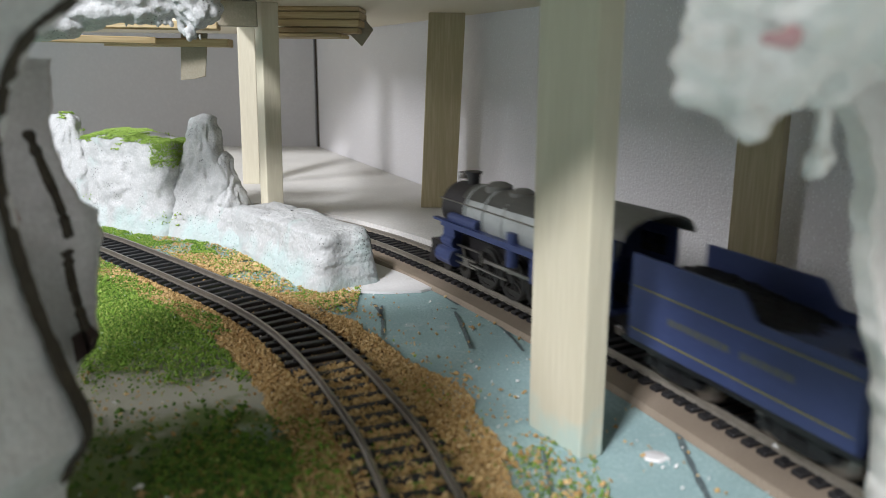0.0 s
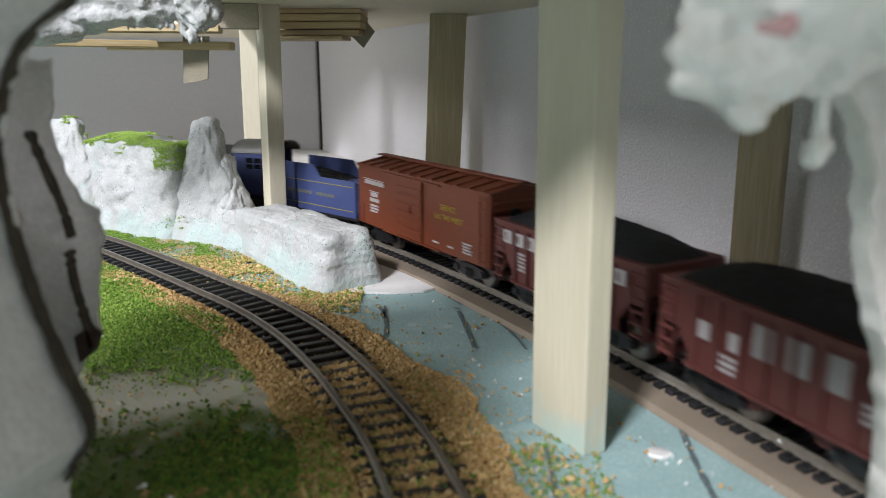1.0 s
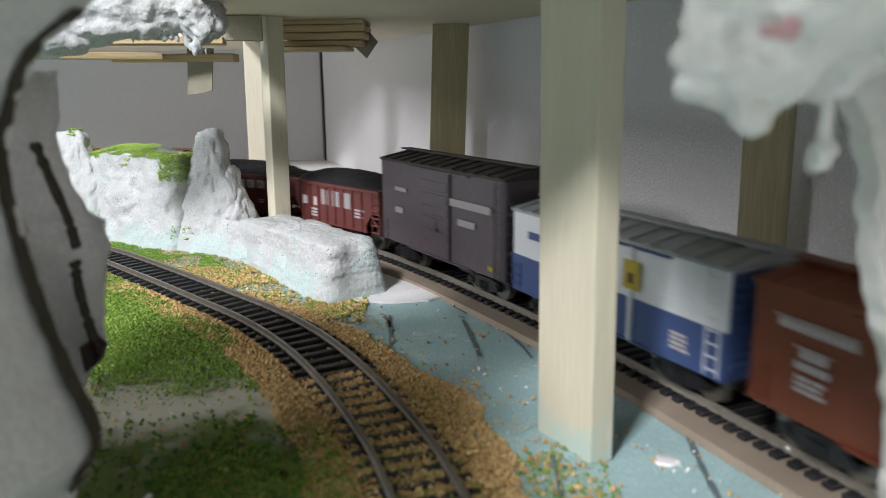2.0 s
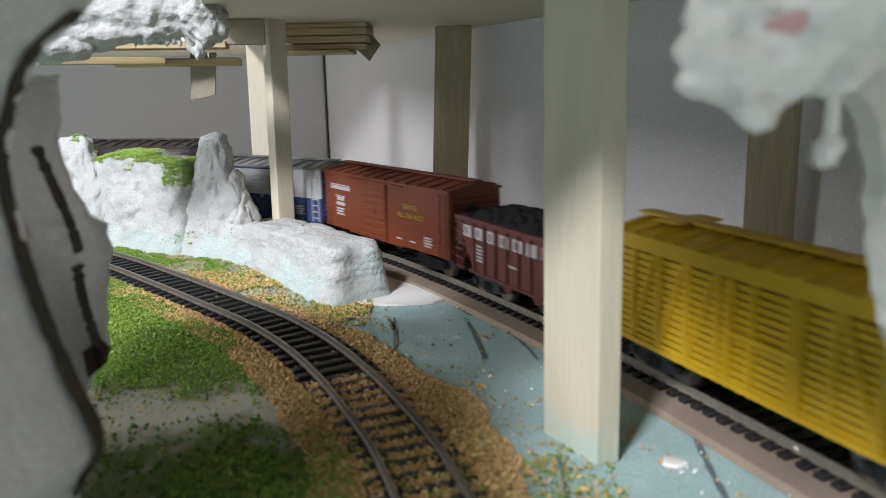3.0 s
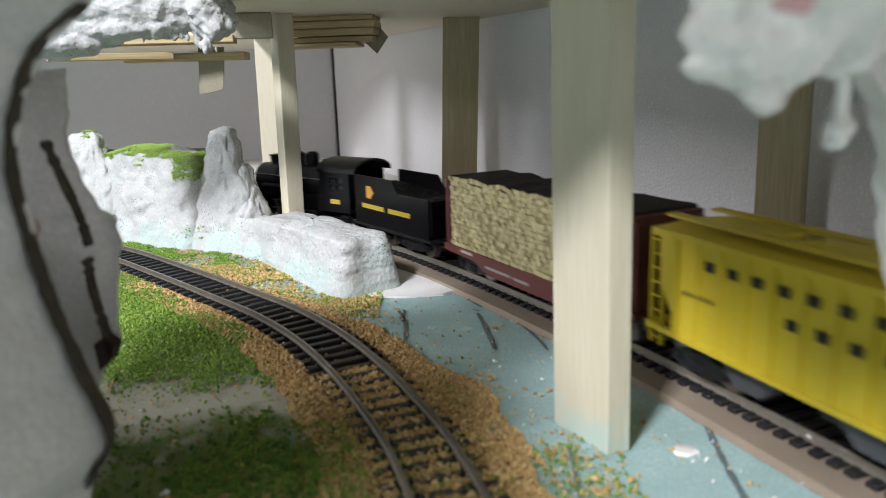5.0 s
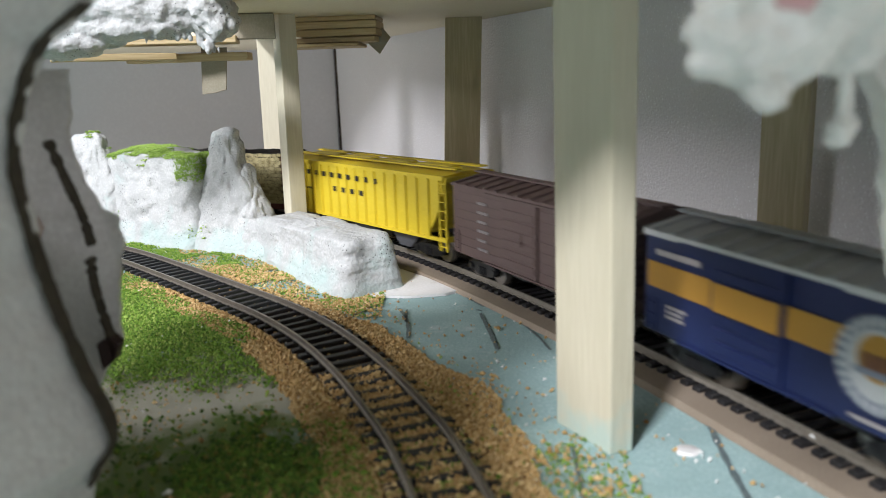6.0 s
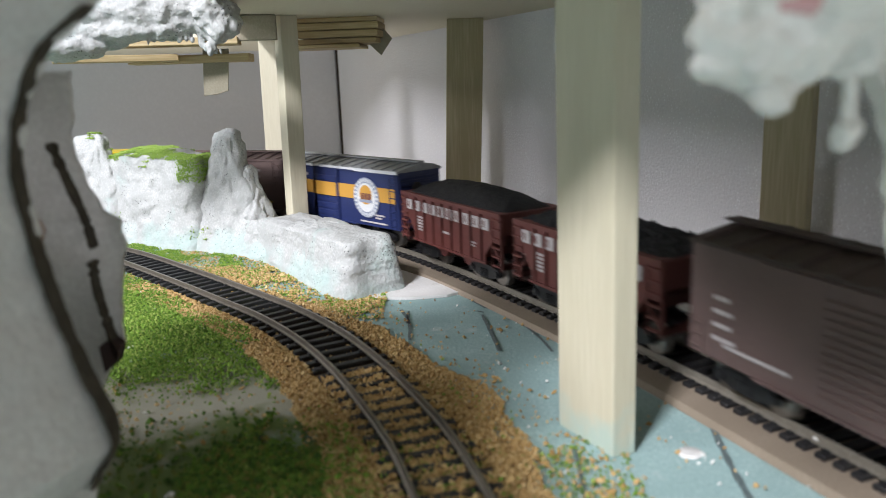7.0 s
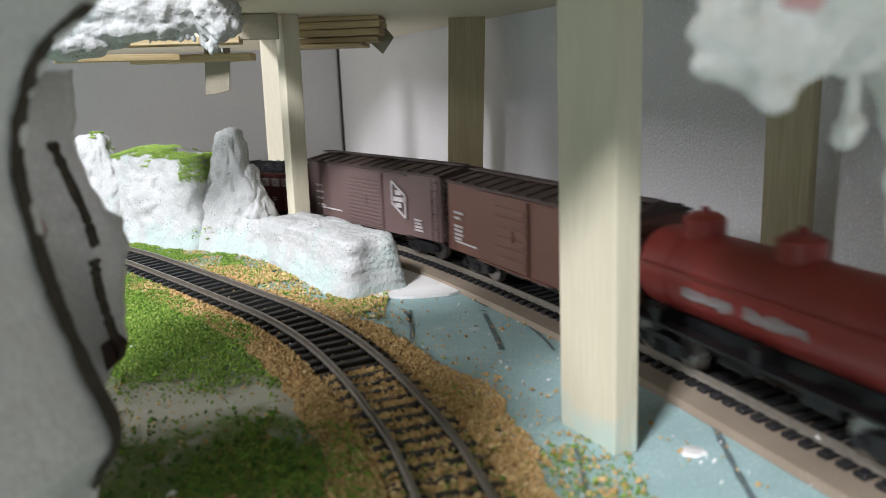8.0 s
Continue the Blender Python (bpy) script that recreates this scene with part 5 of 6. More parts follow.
def engine(name, label, length, paint, boiler_mat, smoke_mat, roof_mat, drivers, wheel_r, black):
    """A steam engine that faces +x."""
    eng = thing(name, label, "steam locomotive", "cars of the train")
    h = length / 2
    name = name + paint.name
    up = 0 if black else .0032
    zc, r = (.0315, .0118) if not black else (.0285, .0112)
    xf = h - .012
    smooth(put("smokebox", name + "smoke", lambda bm: (tube(bm, (xf - .020, 0, zc), (xf, 0, zc), r * .97, 32), tube(bm, (xf, 0, zc), (xf + .0022, 0, zc), r * .8, 28, r * .45), tube(bm, (xf + .002, 0, zc), (xf + .0032, 0, zc), .0016, 10)), smoke_mat, eng), .5)
    smooth(put("boiler", name + "boiler", lambda bm: (tube(bm, (-h + .030, 0, zc + .0004), (xf - .034, 0, zc), r * 1.10, 32, r), tube(bm, (xf - .034, 0, zc), (xf - .020, 0, zc), r, 32)), boiler_mat, eng), .5)
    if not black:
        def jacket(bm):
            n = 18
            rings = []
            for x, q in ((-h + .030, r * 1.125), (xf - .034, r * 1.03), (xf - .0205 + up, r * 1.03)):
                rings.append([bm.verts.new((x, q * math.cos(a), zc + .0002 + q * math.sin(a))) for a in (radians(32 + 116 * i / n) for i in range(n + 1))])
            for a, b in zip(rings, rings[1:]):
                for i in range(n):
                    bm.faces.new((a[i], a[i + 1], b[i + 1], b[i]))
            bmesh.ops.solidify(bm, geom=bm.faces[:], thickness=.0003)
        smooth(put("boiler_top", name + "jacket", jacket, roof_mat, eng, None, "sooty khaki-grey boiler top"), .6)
    for k in range(5):
        x = xf - .022 - k * .015
        put("boiler_band", name + "band", lambda bm: tube(bm, (-.0005, 0, zc), (.0005, 0, zc), r * 1.07, 32), boiler_mat, eng, pose(x, 0, 0))
    put("stack", name + "stack", lambda bm: (tube(bm, (xf - .010, 0, zc + r - .002), (xf - .010, 0, zc + r + .0045), .0028, 18, .0034), tube(bm, (xf - .010, 0, zc + r + .0042), (xf - .010, 0, zc + r + .0054), .0040, 18)), smoke_mat, eng)
    for x, dr, hh in ((xf - .032, .0062, .0032), (xf - .050, .0056, .0028)) if not black else ((xf - .034, .0052, .0080), (xf - .048, .0044, .0086)):
        smooth(put("dome", f"{name}dome{x:.3f}", lambda bm: (tube(bm, (x, 0, zc + r - .003), (x, 0, zc + r + hh - .0015), dr, 22), tube(bm, (x, 0, zc + r + hh - .0015), (x, 0, zc + r + hh), dr, 22, dr * .55)), roof_mat if not black else paint, eng), .6)
    put("bell", name + "bell", lambda bm: (tube(bm, (0, 0, 0), (0, 0, .0024), .0019, 12, .0008), tube(bm, (0, -.0024, -.001), (0, -.0024, .003), .0004, 6), tube(bm, (0, .0024, -.001), (0, .0024, .003), .0004, 6), tube(bm, (0, -.0024, .003), (0, .0024, .003), .0004, 6)), M_steel if not black else M_brass, eng, pose(xf - .001 if not black else xf - .060, 0, zc + r + .0010))
    put("headlight", name + "light", lambda bm: (tube(bm, (xf + .002, 0, zc + .0045), (xf + .0055, 0, zc + .0045), .0021, 14), box(bm, xf, xf + .004, -.0015, .0015, zc + .002, zc + .0032)), smoke_mat, eng)
    # cab
    cx0, cx1 = -h + .004, -h + .030
    cw, cz0, cz1 = .0150, .0140, .0388 + up
    for s in (-1, 1):
        def side(bm):
            y0, y1 = s * cw - .0005, s * cw + .0005
            box(bm, cx0, cx1, y0, y1, cz0, .0275 + up)
            box(bm, cx0, cx0 + .005, y0, y1, .0275 + up, .0352 + up)
            box(bm, cx1 - .009, cx1, y0, y1, .0275 + up, .0352 + up)
            box(bm, cx0, cx1, y0, y1, .0352 + up, cz1)
        cabside = put("cab_side", f"{name}cab{s}", side, paint, eng)
        put("window_frame", f"{name}wf{s}", lambda bm: (box(bm, cx0 + .005, cx1 - .009, s * cw - .0002, s * cw + .0008, .0308 + up, .0314 + up), box(bm, cx0 + .0105, cx0 + .0112, s * cw - .0002, s * cw + .0008, .0275 + up, .0352 + up), box(bm, cx0 + .0045, cx1 - .0085, s * cw - .0002, s * cw + .0009, .0271 + up, .0277 + up), box(bm, cx0 + .0045, cx1 - .0085, s * cw - .0002, s * cw + .0009, .0350 + up, .0356 + up)), paint, cabside)
        put("pane", f"{name}pane{s}", lambda bm: box(bm, cx0 + .005, cx1 - .009, s * cw * .96 - .0002, s * cw * .96 + .0002, .0275 + up, .0352 + up), M_pane, cabside)
        put("running_board", f"{name}run{s}", lambda bm: (box(bm, -h + .028, xf + .002, s * .0150 - .0028 * (1 if s > 0 else 0), s * .0150 + .0028 * (0 if s > 0 else 1), .0222 + up, .0232 + up), box(bm, -h + .028, xf - .006, s * .0150 - .0004, s * .0150 + .0004, .0206 + up, .0232 + up)), paint, eng)
        put("air_tank", f"{name}air{s}", lambda bm: tube(bm, (xf - .036, s * .0128, .0252 + up), (xf - .012, s * .0128, .0252 + up), .0024, 14), paint, eng)
        put("cylinder", f"{name}cyl{s}", lambda bm: (tube(bm, (xf - .018, s * .0132, .0098), (xf - .004, s * .0132, .0098), .0042, 18), tube(bm, (xf - .016, s * .0128, .0168), (xf - .006, s * .0128, .0168), .0027, 14), box(bm, xf - .016, xf - .006, s * .0118 - .002, s * .0118 + .002, .0098, .0200 + up)), paint, eng)
        put("handrail", f"{name}hand{s}", lambda bm: tube(bm, (-h + .032, s * (r + .0012), zc + .0042), (xf - .001, s * (r + .0008), zc + .0046), .00035, 6), M_steel, eng)
        put("pump", f"{name}pump{s}", lambda bm: (tube(bm, (-.004, s * .0128, .0165), (-.004, s * .0128, .0275 + up), .0026, 14), tube(bm, (-.004, s * .0128, .0205 + up), (-.004, s * .0128, .0215 + up), .0032, 14)), paint, eng)
        put("firebox_side", f"{name}fire{s}", lambda bm: box(bm, -h + .028, -h + .052, s * .0132 - .001, s * .0132 + .001, .0130, .0212 + up), paint, eng)

    def cab_top(bm):
        n = 12
        rows = []
        for x in (cx0 - .006, cx1 + .001):
            ring = []
            for rr_, dz in ((cw + .0012, .0010), (cw + .0012, 0)):
                for i in range(n + 1):
                    a = math.pi * i / n
                    ring.append(bm.verts.new((x, -rr_ * math.cos(a), cz1 - .0006 + dz + .0068 * math.sin(a))))
            rows.append(ring)
        a, b = rows
        m = n + 1
        for i in range(n):
            bm.faces.new((a[i], a[i + 1], b[i + 1], b[i]))
            bm.faces.new((a[m + i], b[m + i], b[m + i + 1], a[m + i + 1]))
            for q in (a, b):
                bm.faces.new((q[i], q[m + i], q[m + i + 1], q[i + 1]))
        bmesh.ops.recalc_face_normals(bm, faces=bm.faces[:])
    smooth(put("cab_roof", name + "cabroof", cab_top, roof_mat, eng), .8)

    def front(bm):
        n = 16
        vs = [bm.verts.new((cx1, -cw, cz0 + .006)), bm.verts.new((cx1, cw, cz0 + .006))]
        vs += [bm.verts.new((cx1, cw * math.cos(math.pi * i / n), cz1 - .0006 + .0066 * math.sin(math.pi * i / n))) for i in range(n + 1)]
        bm.faces.new(vs)
        box(bm, cx0, cx1, -cw, cw, cz0, cz0 + .002)
    put("cab_front", name + "cabfront", front, paint, eng)
    put("frame", name + "frame", lambda bm: (box(bm, -h + .006, h - .010, -.0055, .0055, .0085, .0190), box(bm, h - .016, h - .004, -.0125, .0125, .0120, .0145), prism(bm, [(h - .008, .0125), (h - .003, .0125), (h + .001, .0022), (h - .006, .0022)], -.0115, .0115)), smoke_mat if not black else paint, eng)
    add_coupler(eng, h - .003, 1)
    for k, x in enumerate(drivers):
        for s in (-1, 1):
            def wheel(bm):
                y0, y1 = s * .0070, s * .0094
                tube(bm, (0, s * .0066, 0), (0, s * .0073, 0), wheel_r + .0007, 28)
                n = 28
                ro, ri = wheel_r, wheel_r * .80
                rings = [[bm.verts.new((q * math.cos(2 * math.pi * i / n), yy, q * math.sin(2 * math.pi * i / n))) for i in range(n)] for q, yy in ((ro, y0), (ro, y1), (ri, y1), (ri, y0))]
                for a, b in zip(rings, rings[1:] + rings[:1]):
                    for i in range(n):
                        bm.faces.new((a[i], a[(i + 1) % n], b[(i + 1) % n], b[i]))
                for i in range(10):
                    ang = 2 * math.pi * i / 10
                    tube(bm, (0, s * .0084, 0), (ri * math.cos(ang), s * .0084, ri * math.sin(ang)), .0005, 5)
                tube(bm, (0, s * .0072, 0), (0, s * .0098, 0), .0018, 12)
                prism(bm, [(-.004, -ri * .95), (.004, -ri * .95), (.0055, -ri * .62), (-.0055, -ri * .62)], min(s * .0072, s * .0092), max(s * .0072, s * .0092))
                tube(bm, (0, s * .0090, .0038), (0, s * .0112, .0038), .0009, 8)
                bmesh.ops.recalc_face_normals(bm, faces=bm.faces[:])
            wh = put("driving_wheel", f"{name}drv{s}{wheel_r}", wheel, M_wheel, eng, pose(x, 0, wheel_r))
            SPINNERS.append((wh, "wheel", (x, 0, wheel_r), wheel_r, 0 if s > 0 else math.pi / 2))
    for s in (-1, 1):
        rod = put("side_rod", f"{name}rod{s}", lambda bm: (box(bm, drivers[-1] - .0012, drivers[0] + .0012, s * .0106 - .0004, s * .0106 + .0004, -.0007, .0007), [tube(bm, (x, s * .0100, 0), (x, s * .0113, 0), .0013, 12) for x in drivers]), M_steel, eng)
        SPINNERS.append((rod, "rod", (0, 0, wheel_r), wheel_r, 0 if s > 0 else math.pi / 2))
        put("crosshead_guide", f"{name}guide{s}", lambda bm: (box(bm, xf - .034, xf - .017, s * .0132 - .0006, s * .0132 + .0006, .0112, .0122), box(bm, xf - .034, xf - .017, s * .0132 - .0006, s * .0132 + .0006, .0082, .0090), box(bm, xf - .030, xf - .025, s * .0132 - .001, s * .0132 + .001, .0086, .0116), tube(bm, (xf - .027, s * .0134, .0100), (drivers[1], s * .0122, wheel_r), .0006, 6)), M_steel, eng)
        put("valve_gear", f"{name}valve{s}", lambda bm: (tube(bm, (xf - .020, s * .0138, .0168), (drivers[0], s * .0138, .0172), .0006, 6), tube(bm, (drivers[0] - .002, s * .0138, .0185), (drivers[0] - .002, s * .0138, .0120), .0008, 6), tube(bm, (xf - .027, s * .0140, .0105), (xf - .024, s * .0140, .0172), .0005, 6)), M_steel, eng)
    for x in (xf - .002, xf - .019) if not black else (xf - .004,):
        put("pilot_wheels", "pilotwheel", lambda bm: wheelset(bm, .0047), M_wheel, eng, pose(x, 0, .0047))
    put("trailing_wheels", "trailwheel", lambda bm: wheelset(bm, .0056), M_wheel, eng, pose(-h + .016, 0, .0056))
    put("trailing_truck", name + "trail", lambda bm: [prism(bm, [(-h + .006, .0050), (-h + .010, .0100), (-h + .026, .0100), (-h + .028, .0060), (-h + .020, .0040)], s * .0122 - .001, s * .0122 + .001) for s in (-1, 1)], smoke_mat if not black else paint, eng)
    return eng


M_brass = surface("dull_brass", [(0.24, 0.19, 0.05), (0.34, 0.28, 0.09)], 0.45, 200, 900, metal=0.6)
M_wheel = surface("engine_wheel", [(0.05, 0.048, 0.045), (0.10, 0.095, 0.09)], 0.45, 200, 900, metal=0.5)


def tender(name, label, length, paint, front_h, rear_h):
    car = thing(name, label, "tender", "cars of the train")
    h, w = length / 2, .0152
    name = name + paint.name
    for s in (-1, 1):
        def side(bm):
            pts = [(h, .0110), (h, front_h)]
            x1 = -h * .06
            pts.append((x1, front_h))
            for k in range(1, 9):
                a = k / 8
                pts.append((x1 - .008 * a, front_h - (front_h - rear_h) * (3 * a * a - 2 * a**3)))
            pts += [(-h, rear_h), (-h, .0110)]
            prism(bm, pts, -.0005, .0005)
        put("side_sheet", f"{name}side", side, paint, car, pose(0, s * w, 0))
    put("tank", f"{name}tank", lambda bm: (box(bm, -h, h, -w + .0005, w - .0005, .0110, rear_h - .0035), box(bm, -h, -h + .0012, -w, w, .0110, rear_h - .0008)), paint, car)
    put("floor", f"{name}floor", lambda bm: box(bm, -h - .002, h + .003, -w - .0006, w + .0006, .0096, .0112), M_black, car)

    def coal(bm):
        nx, ny = 30, 16
        rows = []
        for i in range(nx + 1):
            row = []
            for j in range(ny + 1):
                u, v = i / nx, j / ny * 2 - 1
                z = rear_h - .004 + (front_h - rear_h - .0020) * min(1, u * 1.3) * (1 - .25 * v * v) + .0011 * noise.noise((u * 22, v * 9, 4)) + .0006 * noise.noise((u * 50, v * 22, 1))
                row.append(bm.verts.new((-h * .45 + (1.45 * h - .002) * u, v * (w - .0008), z)))
            rows.append(row)
        for a, b in zip(rows, rows[1:]):
            for j in range(ny):
                bm.faces.new((a[j], b[j], b[j + 1], a[j + 1]))
    put("coal_load", f"{name}coal", coal, M_coal, car, None, "dark coal heaped in the bunker")
    put("hatch", f"{name}hatch", lambda bm: tube(bm, (-h * .72, 0, rear_h - .0036), (-h * .72, 0, rear_h - .0016), .004, 16), paint, car)
    for s in (-1, 1):
        add_truck(car, s * (h - .019))
    add_coupler(car, -h, -1)
    for s in (-1, 1):
        put("grab_iron", f"{name}grab", lambda bm: tube(bm, (-h - .0006, 0, .014), (-h - .0006, 0, rear_h - .002), .0004, 6), paint, car, pose(0, s * (w - .001), 0))
    return car


# ---------------------------------------------------------------- make up the train
TRAIN = []


def couple(car, a, b, half=None):
    TRAIN.append((car, .72 + ((a + b) / 2 - .72) * 1.0367, half or (b - a) / 2 - .0205))


M_smoke = surface("smokebox_grey", [(0.020, 0.018, 0.019), (0.045, 0.040, 0.042)], 0.5, 80, 800)
M_boiler = surface("boiler_grey", [(0.42, 0.44, 0.43), (0.54, 0.56, 0.55)], 0.45, 50, 700, 0.05, metal=0.1, stain=(0.26, 0.27, 0.25), stain_scale=70, stain_at=(.5, .75))
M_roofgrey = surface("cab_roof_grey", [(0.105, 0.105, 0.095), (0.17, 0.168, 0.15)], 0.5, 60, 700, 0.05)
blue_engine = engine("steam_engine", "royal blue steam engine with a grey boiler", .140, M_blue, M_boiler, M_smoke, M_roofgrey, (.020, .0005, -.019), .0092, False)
couple(blue_engine, .7075, .8475, .030)
car = tender("engine_tender", "royal blue tender with yellow lines and coal", .084, M_blue, .0395, .0325)
for z in (.0292, .0150):
    bar(car, 0, z, .080, .00042, .0158, M_dullgold, "stripe")
for k in range(13):
    if k != 7:
        bar(car, .022 - k * .0036, .0222, .0020, .0020, .0158, M_olive)
couple(car, .8525, .9365)


def red_box(a, b):
    car = box_car("box_car", "boxcar-red box car with white and yellow lettering", b - a, M_red, door=.006)
    h = (b - a) / 2
    for k in range(11):
        bar(car, h - .010 - k * .0021, .0352, .0015, .0022, .0165)
    bar(car, h - .020, .0369, .024, .0004, .0165)
    bar(car, h - .020, .0304, .011, .0004, .0165)
    for k in range(3):
        bar(car, h - .0175 - k * .0028, .0288, .0020, .0022, .0165)
    for k in range(5):
        bar(car, h - .016 - k * .0021, .0258, .0016, .0020, .0165)
    data_block(car, h - .0205, .0228, .0165, 3, .010, .0016)
    words(car, "SERVICE", -.031, .0315, .0036, .0162, M_gold)
    words(car, "ALL THE WEST", -.031, .0268, .0036, .0162, M_gold)
    data_block(car, -h + .016, .0190, .0165, 4, .008, .0014)
    for x in (-.020, -.033):
        bar(car, x, .0150, .005, .0008, .0165)
    couple(car, a, b)


red_box(.9405, 1.0675)
couple(hopper("hopper_car", "oxide-red hopper car with smooth heaped coal", .091, 9), 1.0705, 1.1615)
couple(hopper("hopper_car", "oxide-red hopper car with three large white letters", .092, 3, big=True), 1.1665, 1.2585)
car = box_car("box_car", "weathered grey-brown box car with faded lettering", .113, M_grey, M_darkroof, door=.0, eave=.0540)
for x, z, w, hh in ((-.030, .0400, .034, .0034), (-.028, .0315, .014, .0030), (.034, .0400, .012, .0020), (.036, .0290, .008, .0030)):
    bar(car, x, z, w, hh, .0166, M_faded)
bar(car, -.047, .0150, .003, .0020, .0166, M_gold)
couple(car, 1.2625, 1.3755)
car = box_car("box_car", "white and blue box car with a yellow emblem", .113, M_bright, M_silver, door=-.004, lower=M_dullblue, door_mat=M_bright)
bar(car, -.018, .0335, .0075, .0095, .0176, M_gold, "emblem")
bar(car, -.018, .0325, .0022, .0034, .0178, M_black, "emblem")
bar(car, .034, .0350, .020, .0030, .0166, M_dullblue)
data_block(car, -.040, .0200, .0168, 4, .008, .0015)
couple(car, 1.3785, 1.4915)
red_box(1.4975, 1.6245)
couple(hopper("hopper_car", "oxide-red hopper car with rough lump coal", .093, 8, True), 1.6325, 1.7255)
couple(stock_car(.127), 1.7345, 1.8615)
car = box_car("box_car", "brown-red box car with a white square emblem", .121, M_rust, M_darkroof, door=.008)
bar(car, -.0255, .0335, .0095, .0105, .0166, M_letter, "emblem")
bar(car, -.0255, .0345, .0070, .0016, .0168, M_rust, "emblem")
bar(car, -.0255, .0315, .0060, .0012, .0168, M_rust, "emblem")
data_block(car, .048, .0330, .0166, 2, .010, .0024)
data_block(car, .046, .0265, .0166, 3, .009, .0020)
data_block(car, -.0455, .0215, .0166, 5, .0055, .0018)
couple(car, 1.8655, 1.9865)
black_engine = engine("steam_engine", "black steam engine with two tall domes", .112, M_loco, M_loco, M_loco, M_loco, (.016, .001, -.014), .0080, True)
bar(black_engine, -.040, .0205, .0080, .0028, .0158, M_gold, "number_plate")
couple(black_engine, 2.0025, 2.1145, .022)
car = tender("engine_tender", "black tender with yellow bars and an emblem", .077, M_loco, .0390, .0320)
for x, w in ((.018, .024), (-.010, .022)):
    bar(car, x, .0218, w, .0026, .0158, M_gold)
bar(car, .022, .0300, .0050, .0070, .0158, M_orange, "emblem")
bar(car, .020, .0300, .0050, .0050, .0159, M_orange, "emblem", 45)
couple(car, 2.1195, 2.1965)
couple(log_car(.134), 2.2115, 2.3455)
couple(covered_hopper(.161), 2.3495, 2.5105)
car = box_car("box_car", "dull brown board-sided box car with pale lettering", .122, M_brown, door=.004, grooves=7, ribs=14)
data_block(car, .032, .0375, .0167, 6, .010, .0042, M_faded)
for k in range(4):
    bar(car, -.034, .0370 - k * .0042, .020 - .002 * k, .0016, .0167, M_faded)
bar(car, -.050, .0160, .003, .0016, .0167, M_gold)
couple(car, 2.5175, 2.6395)
car = box_car("box_car", "navy blue box car with an orange band and emblem", .112, M_navy, M_silver, door=.012, walk_mat=M_silver)
for x0, x1 in ((.054, .0255), (.0235, -.0005), (-.0005, -.054)):
    bar(car, (x0 + x1) / 2, .0300, x0 - x1, .0082, .0164 if x0 != .0235 else .0175, M_orange, "band")


def disc(car, x, z, r, y, material):
    put("emblem", f"disc|{r}{material.name}", lambda bm: tube(bm, (0, 0, 0), (0, .0003, 0), r, 40), material, car, pose(x, y, z))


disc(car, -.0285, .0275, .0116, .0166, M_navypale)
for k in range(26):
    a = 2 * math.pi * k / 26
    bar(car, -.0285 + .0101 * math.cos(a), .0275 + .0101 * math.sin(a), .0011, .0019, .0170, M_bright, "emblem", 90 - math.degrees(a))
disc(car, -.0285, .0275, .0084, .0168, M_bright)
disc(car, -.0285, .0292, .0056, .0170, M_orange)
bar(car, -.0285, .0256, .0120, .0016, .0174, M_navypale, "emblem")
for x, w in ((-.0320, .003), (-.0285, .0026), (-.0255, .002)):
    bar(car, x, .0283, w, .0036, .0174, M_rust, "emblem")
bar(car, .040, .0375, .020, .0018, .0165)
bar(car, -.034, .0135, .024, .0009, .0165)
data_block(car, .040, .0210, .0165, 3, .009, .0016)
data_block(car, -.040, .0180, .0165, 2, .008, .0016)
for s in (-1, 1):
    put("eave_strip", "eavestrip", lambda bm: box(bm, -.0562, .0562, -.0005, .0006, .0422, .0440), M_bright, car, pose(0, s * .0162, 0))
couple(car, 2.6465, 2.7585)
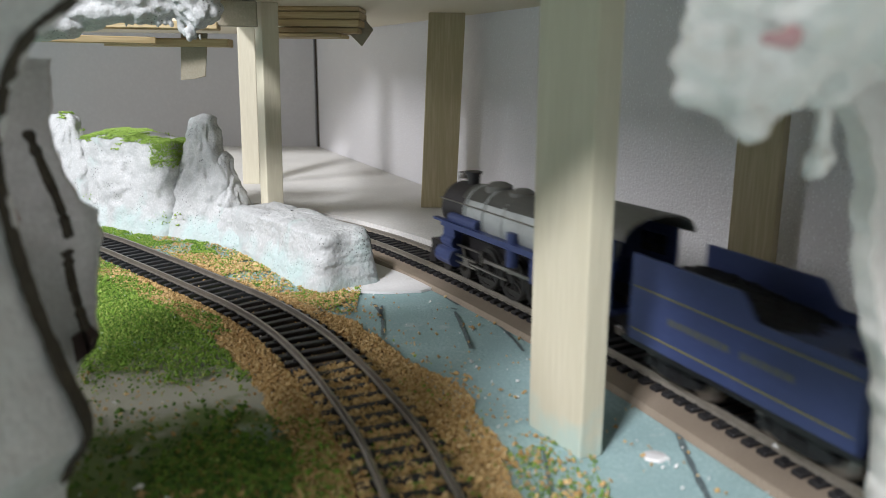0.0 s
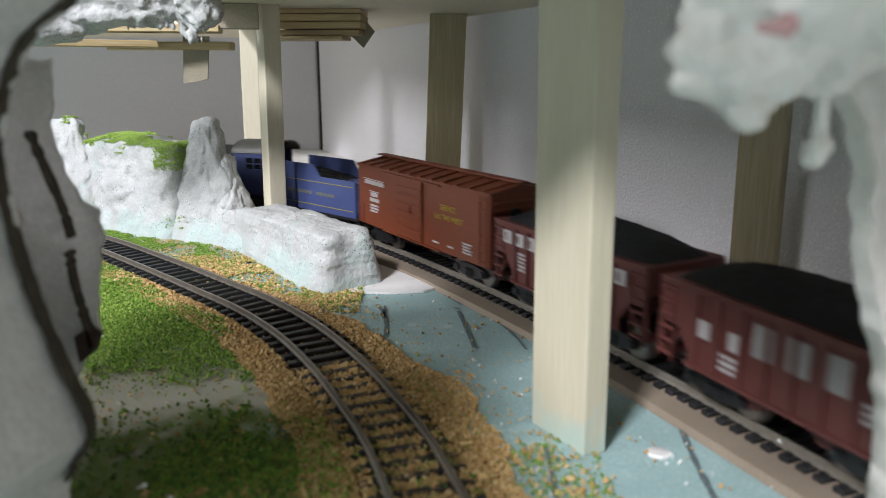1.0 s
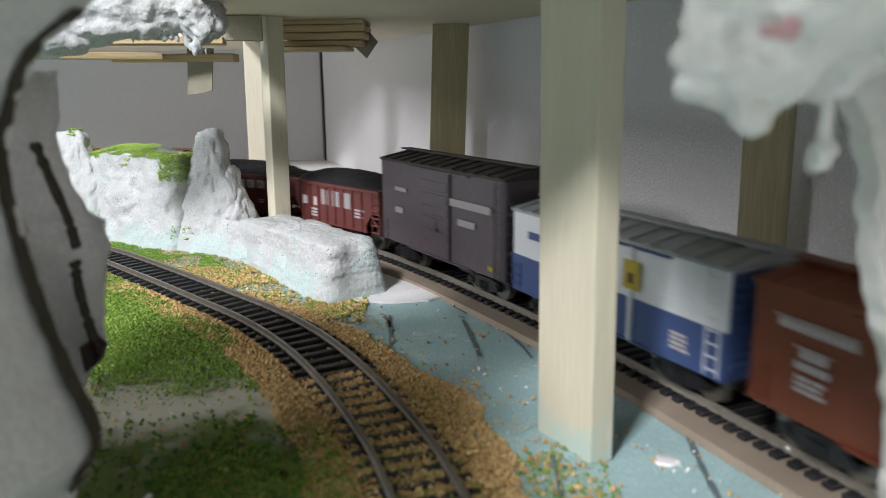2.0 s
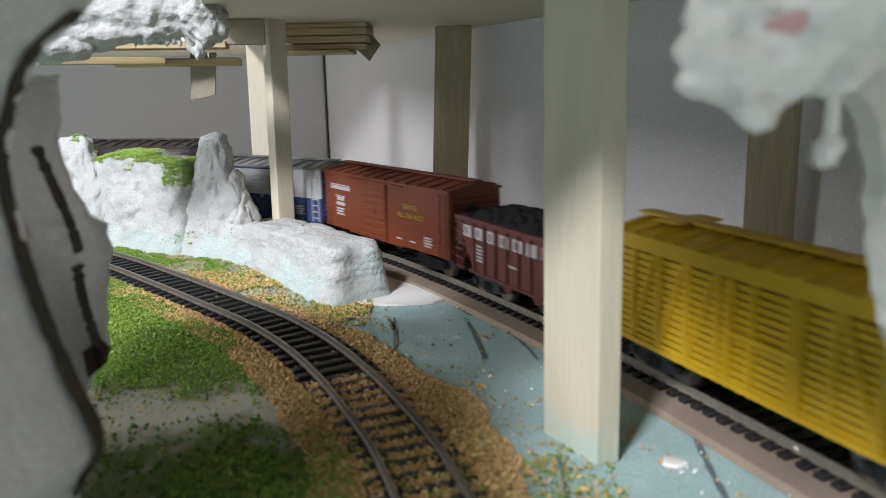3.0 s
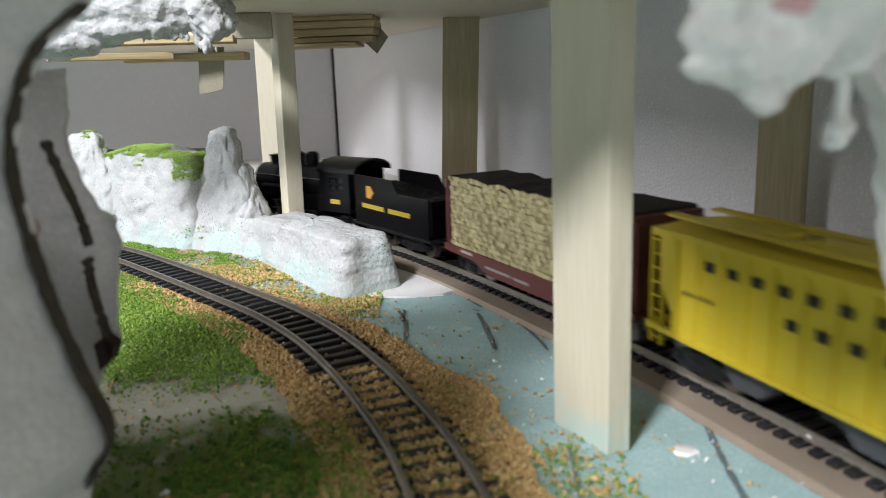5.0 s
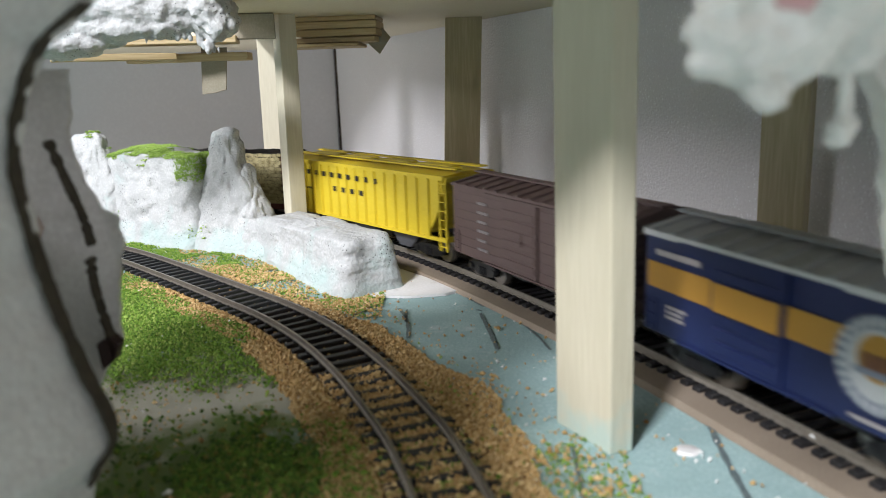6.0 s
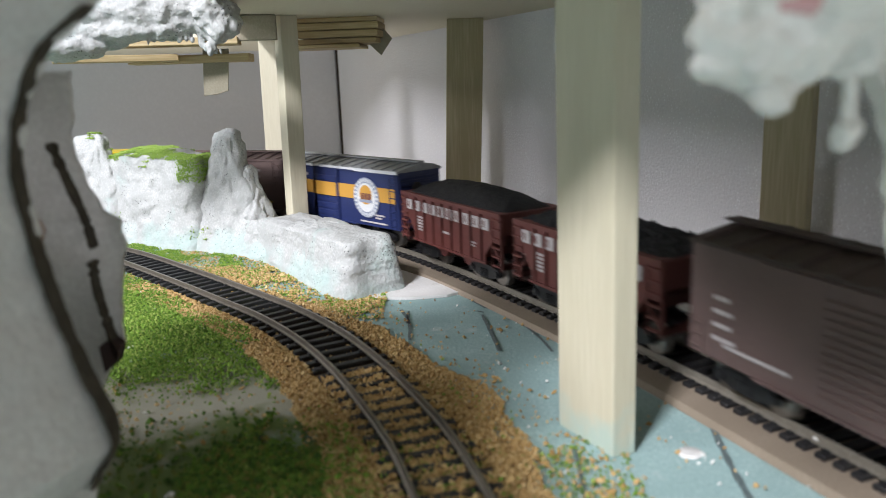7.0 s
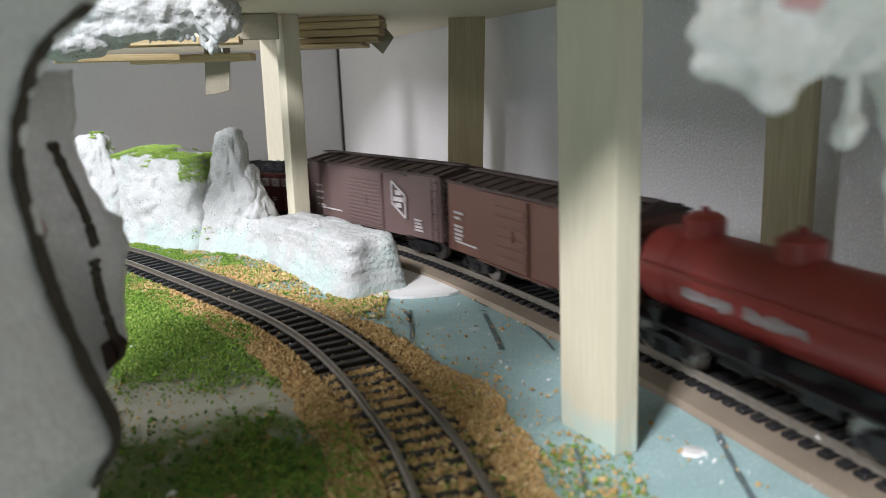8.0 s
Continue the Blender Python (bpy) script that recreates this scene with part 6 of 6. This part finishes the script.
couple(hopper("hopper_car", "oxide-red hopper car with smooth heaped coal", .0935, 10), 2.7665, 2.8600)
couple(hopper("hopper_car", "oxide-red hopper car with rough lump coal", .089, 9, True), 2.8675, 2.9565)
car = box_car("box_car", "dark brown box car with a white diamond emblem", .135, M_brown, M_darkbrown, door=.002, door_w=.036, panels=12, eave=.0445)
for x, z, ln, tilt in ((-.0270, .0335, .0120, 90), (-.0390, .0265, .0120, 90), (-.0330, .0360, .0140, -30), (-.0330, .0240, .0140, -30)):
    bar(car, x, z, ln, .0011, .0174, M_letter, "emblem", tilt)
for z, w in ((.0335, .0050), (.0300, .0085), (.0268, .0050)):
    bar(car, -.0330, z, w, .0024, .0174, M_letter, "emblem")
data_block(car, -.0500, .0205, .0166, 4, .008, .0018)
data_block(car, .0520, .0300, .0166, 4, .009, .0040)
bar(car, .040, .0165, .024, .0009, .0166)
couple(car, 2.9655, 3.1005)
car = box_car("box_car", "dark reddish-brown box car with plain sides", .124, M_redbrown, M_darkbrown, door=.006, eave=.0440)
data_block(car, .0500, .0300, .0166, 2, .010, .0026)
data_block(car, .0500, .0235, .0166, 4, .010, .0020)
bar(car, .044, .0160, .020, .0009, .0166)
couple(car, 3.1095, 3.2335)
couple(tank_car(.125), 3.2290, 3.3540)


def motions():
    times = [k * .1 for k in range(81)]
    for car, s, half in TRAIN:
        rows = []
        for t in times:
            f, _ = on(MAIN, s - SPEED * t - half)
            r, _ = on(MAIN, s - SPEED * t + half)
            d = f - r
            c = (f + r) / 2
            rows.append((t, pose(c[0], c[1], RAIL_TOP, 0, 0, math.degrees(math.atan2(d[1], d[0])))))
        walk(car, rows)
    ticks = [k / FPS for k in range(8 * FPS + 1)]
    for ob, kind, (x, y, z), r, phase in SPINNERS:
        rows = []
        for t in ticks:
            a = SPEED * t / r + phase
            if kind == "wheel":
                rows.append((t, Matrix.Translation((x, y, z)) @ Matrix.Rotation(a, 4, "Y")))
            else:
                rows.append((t, Matrix.Translation((x + .0038 * math.sin(a), y, z + .0038 * math.cos(a)))))
        walk(ob, rows)


motions()
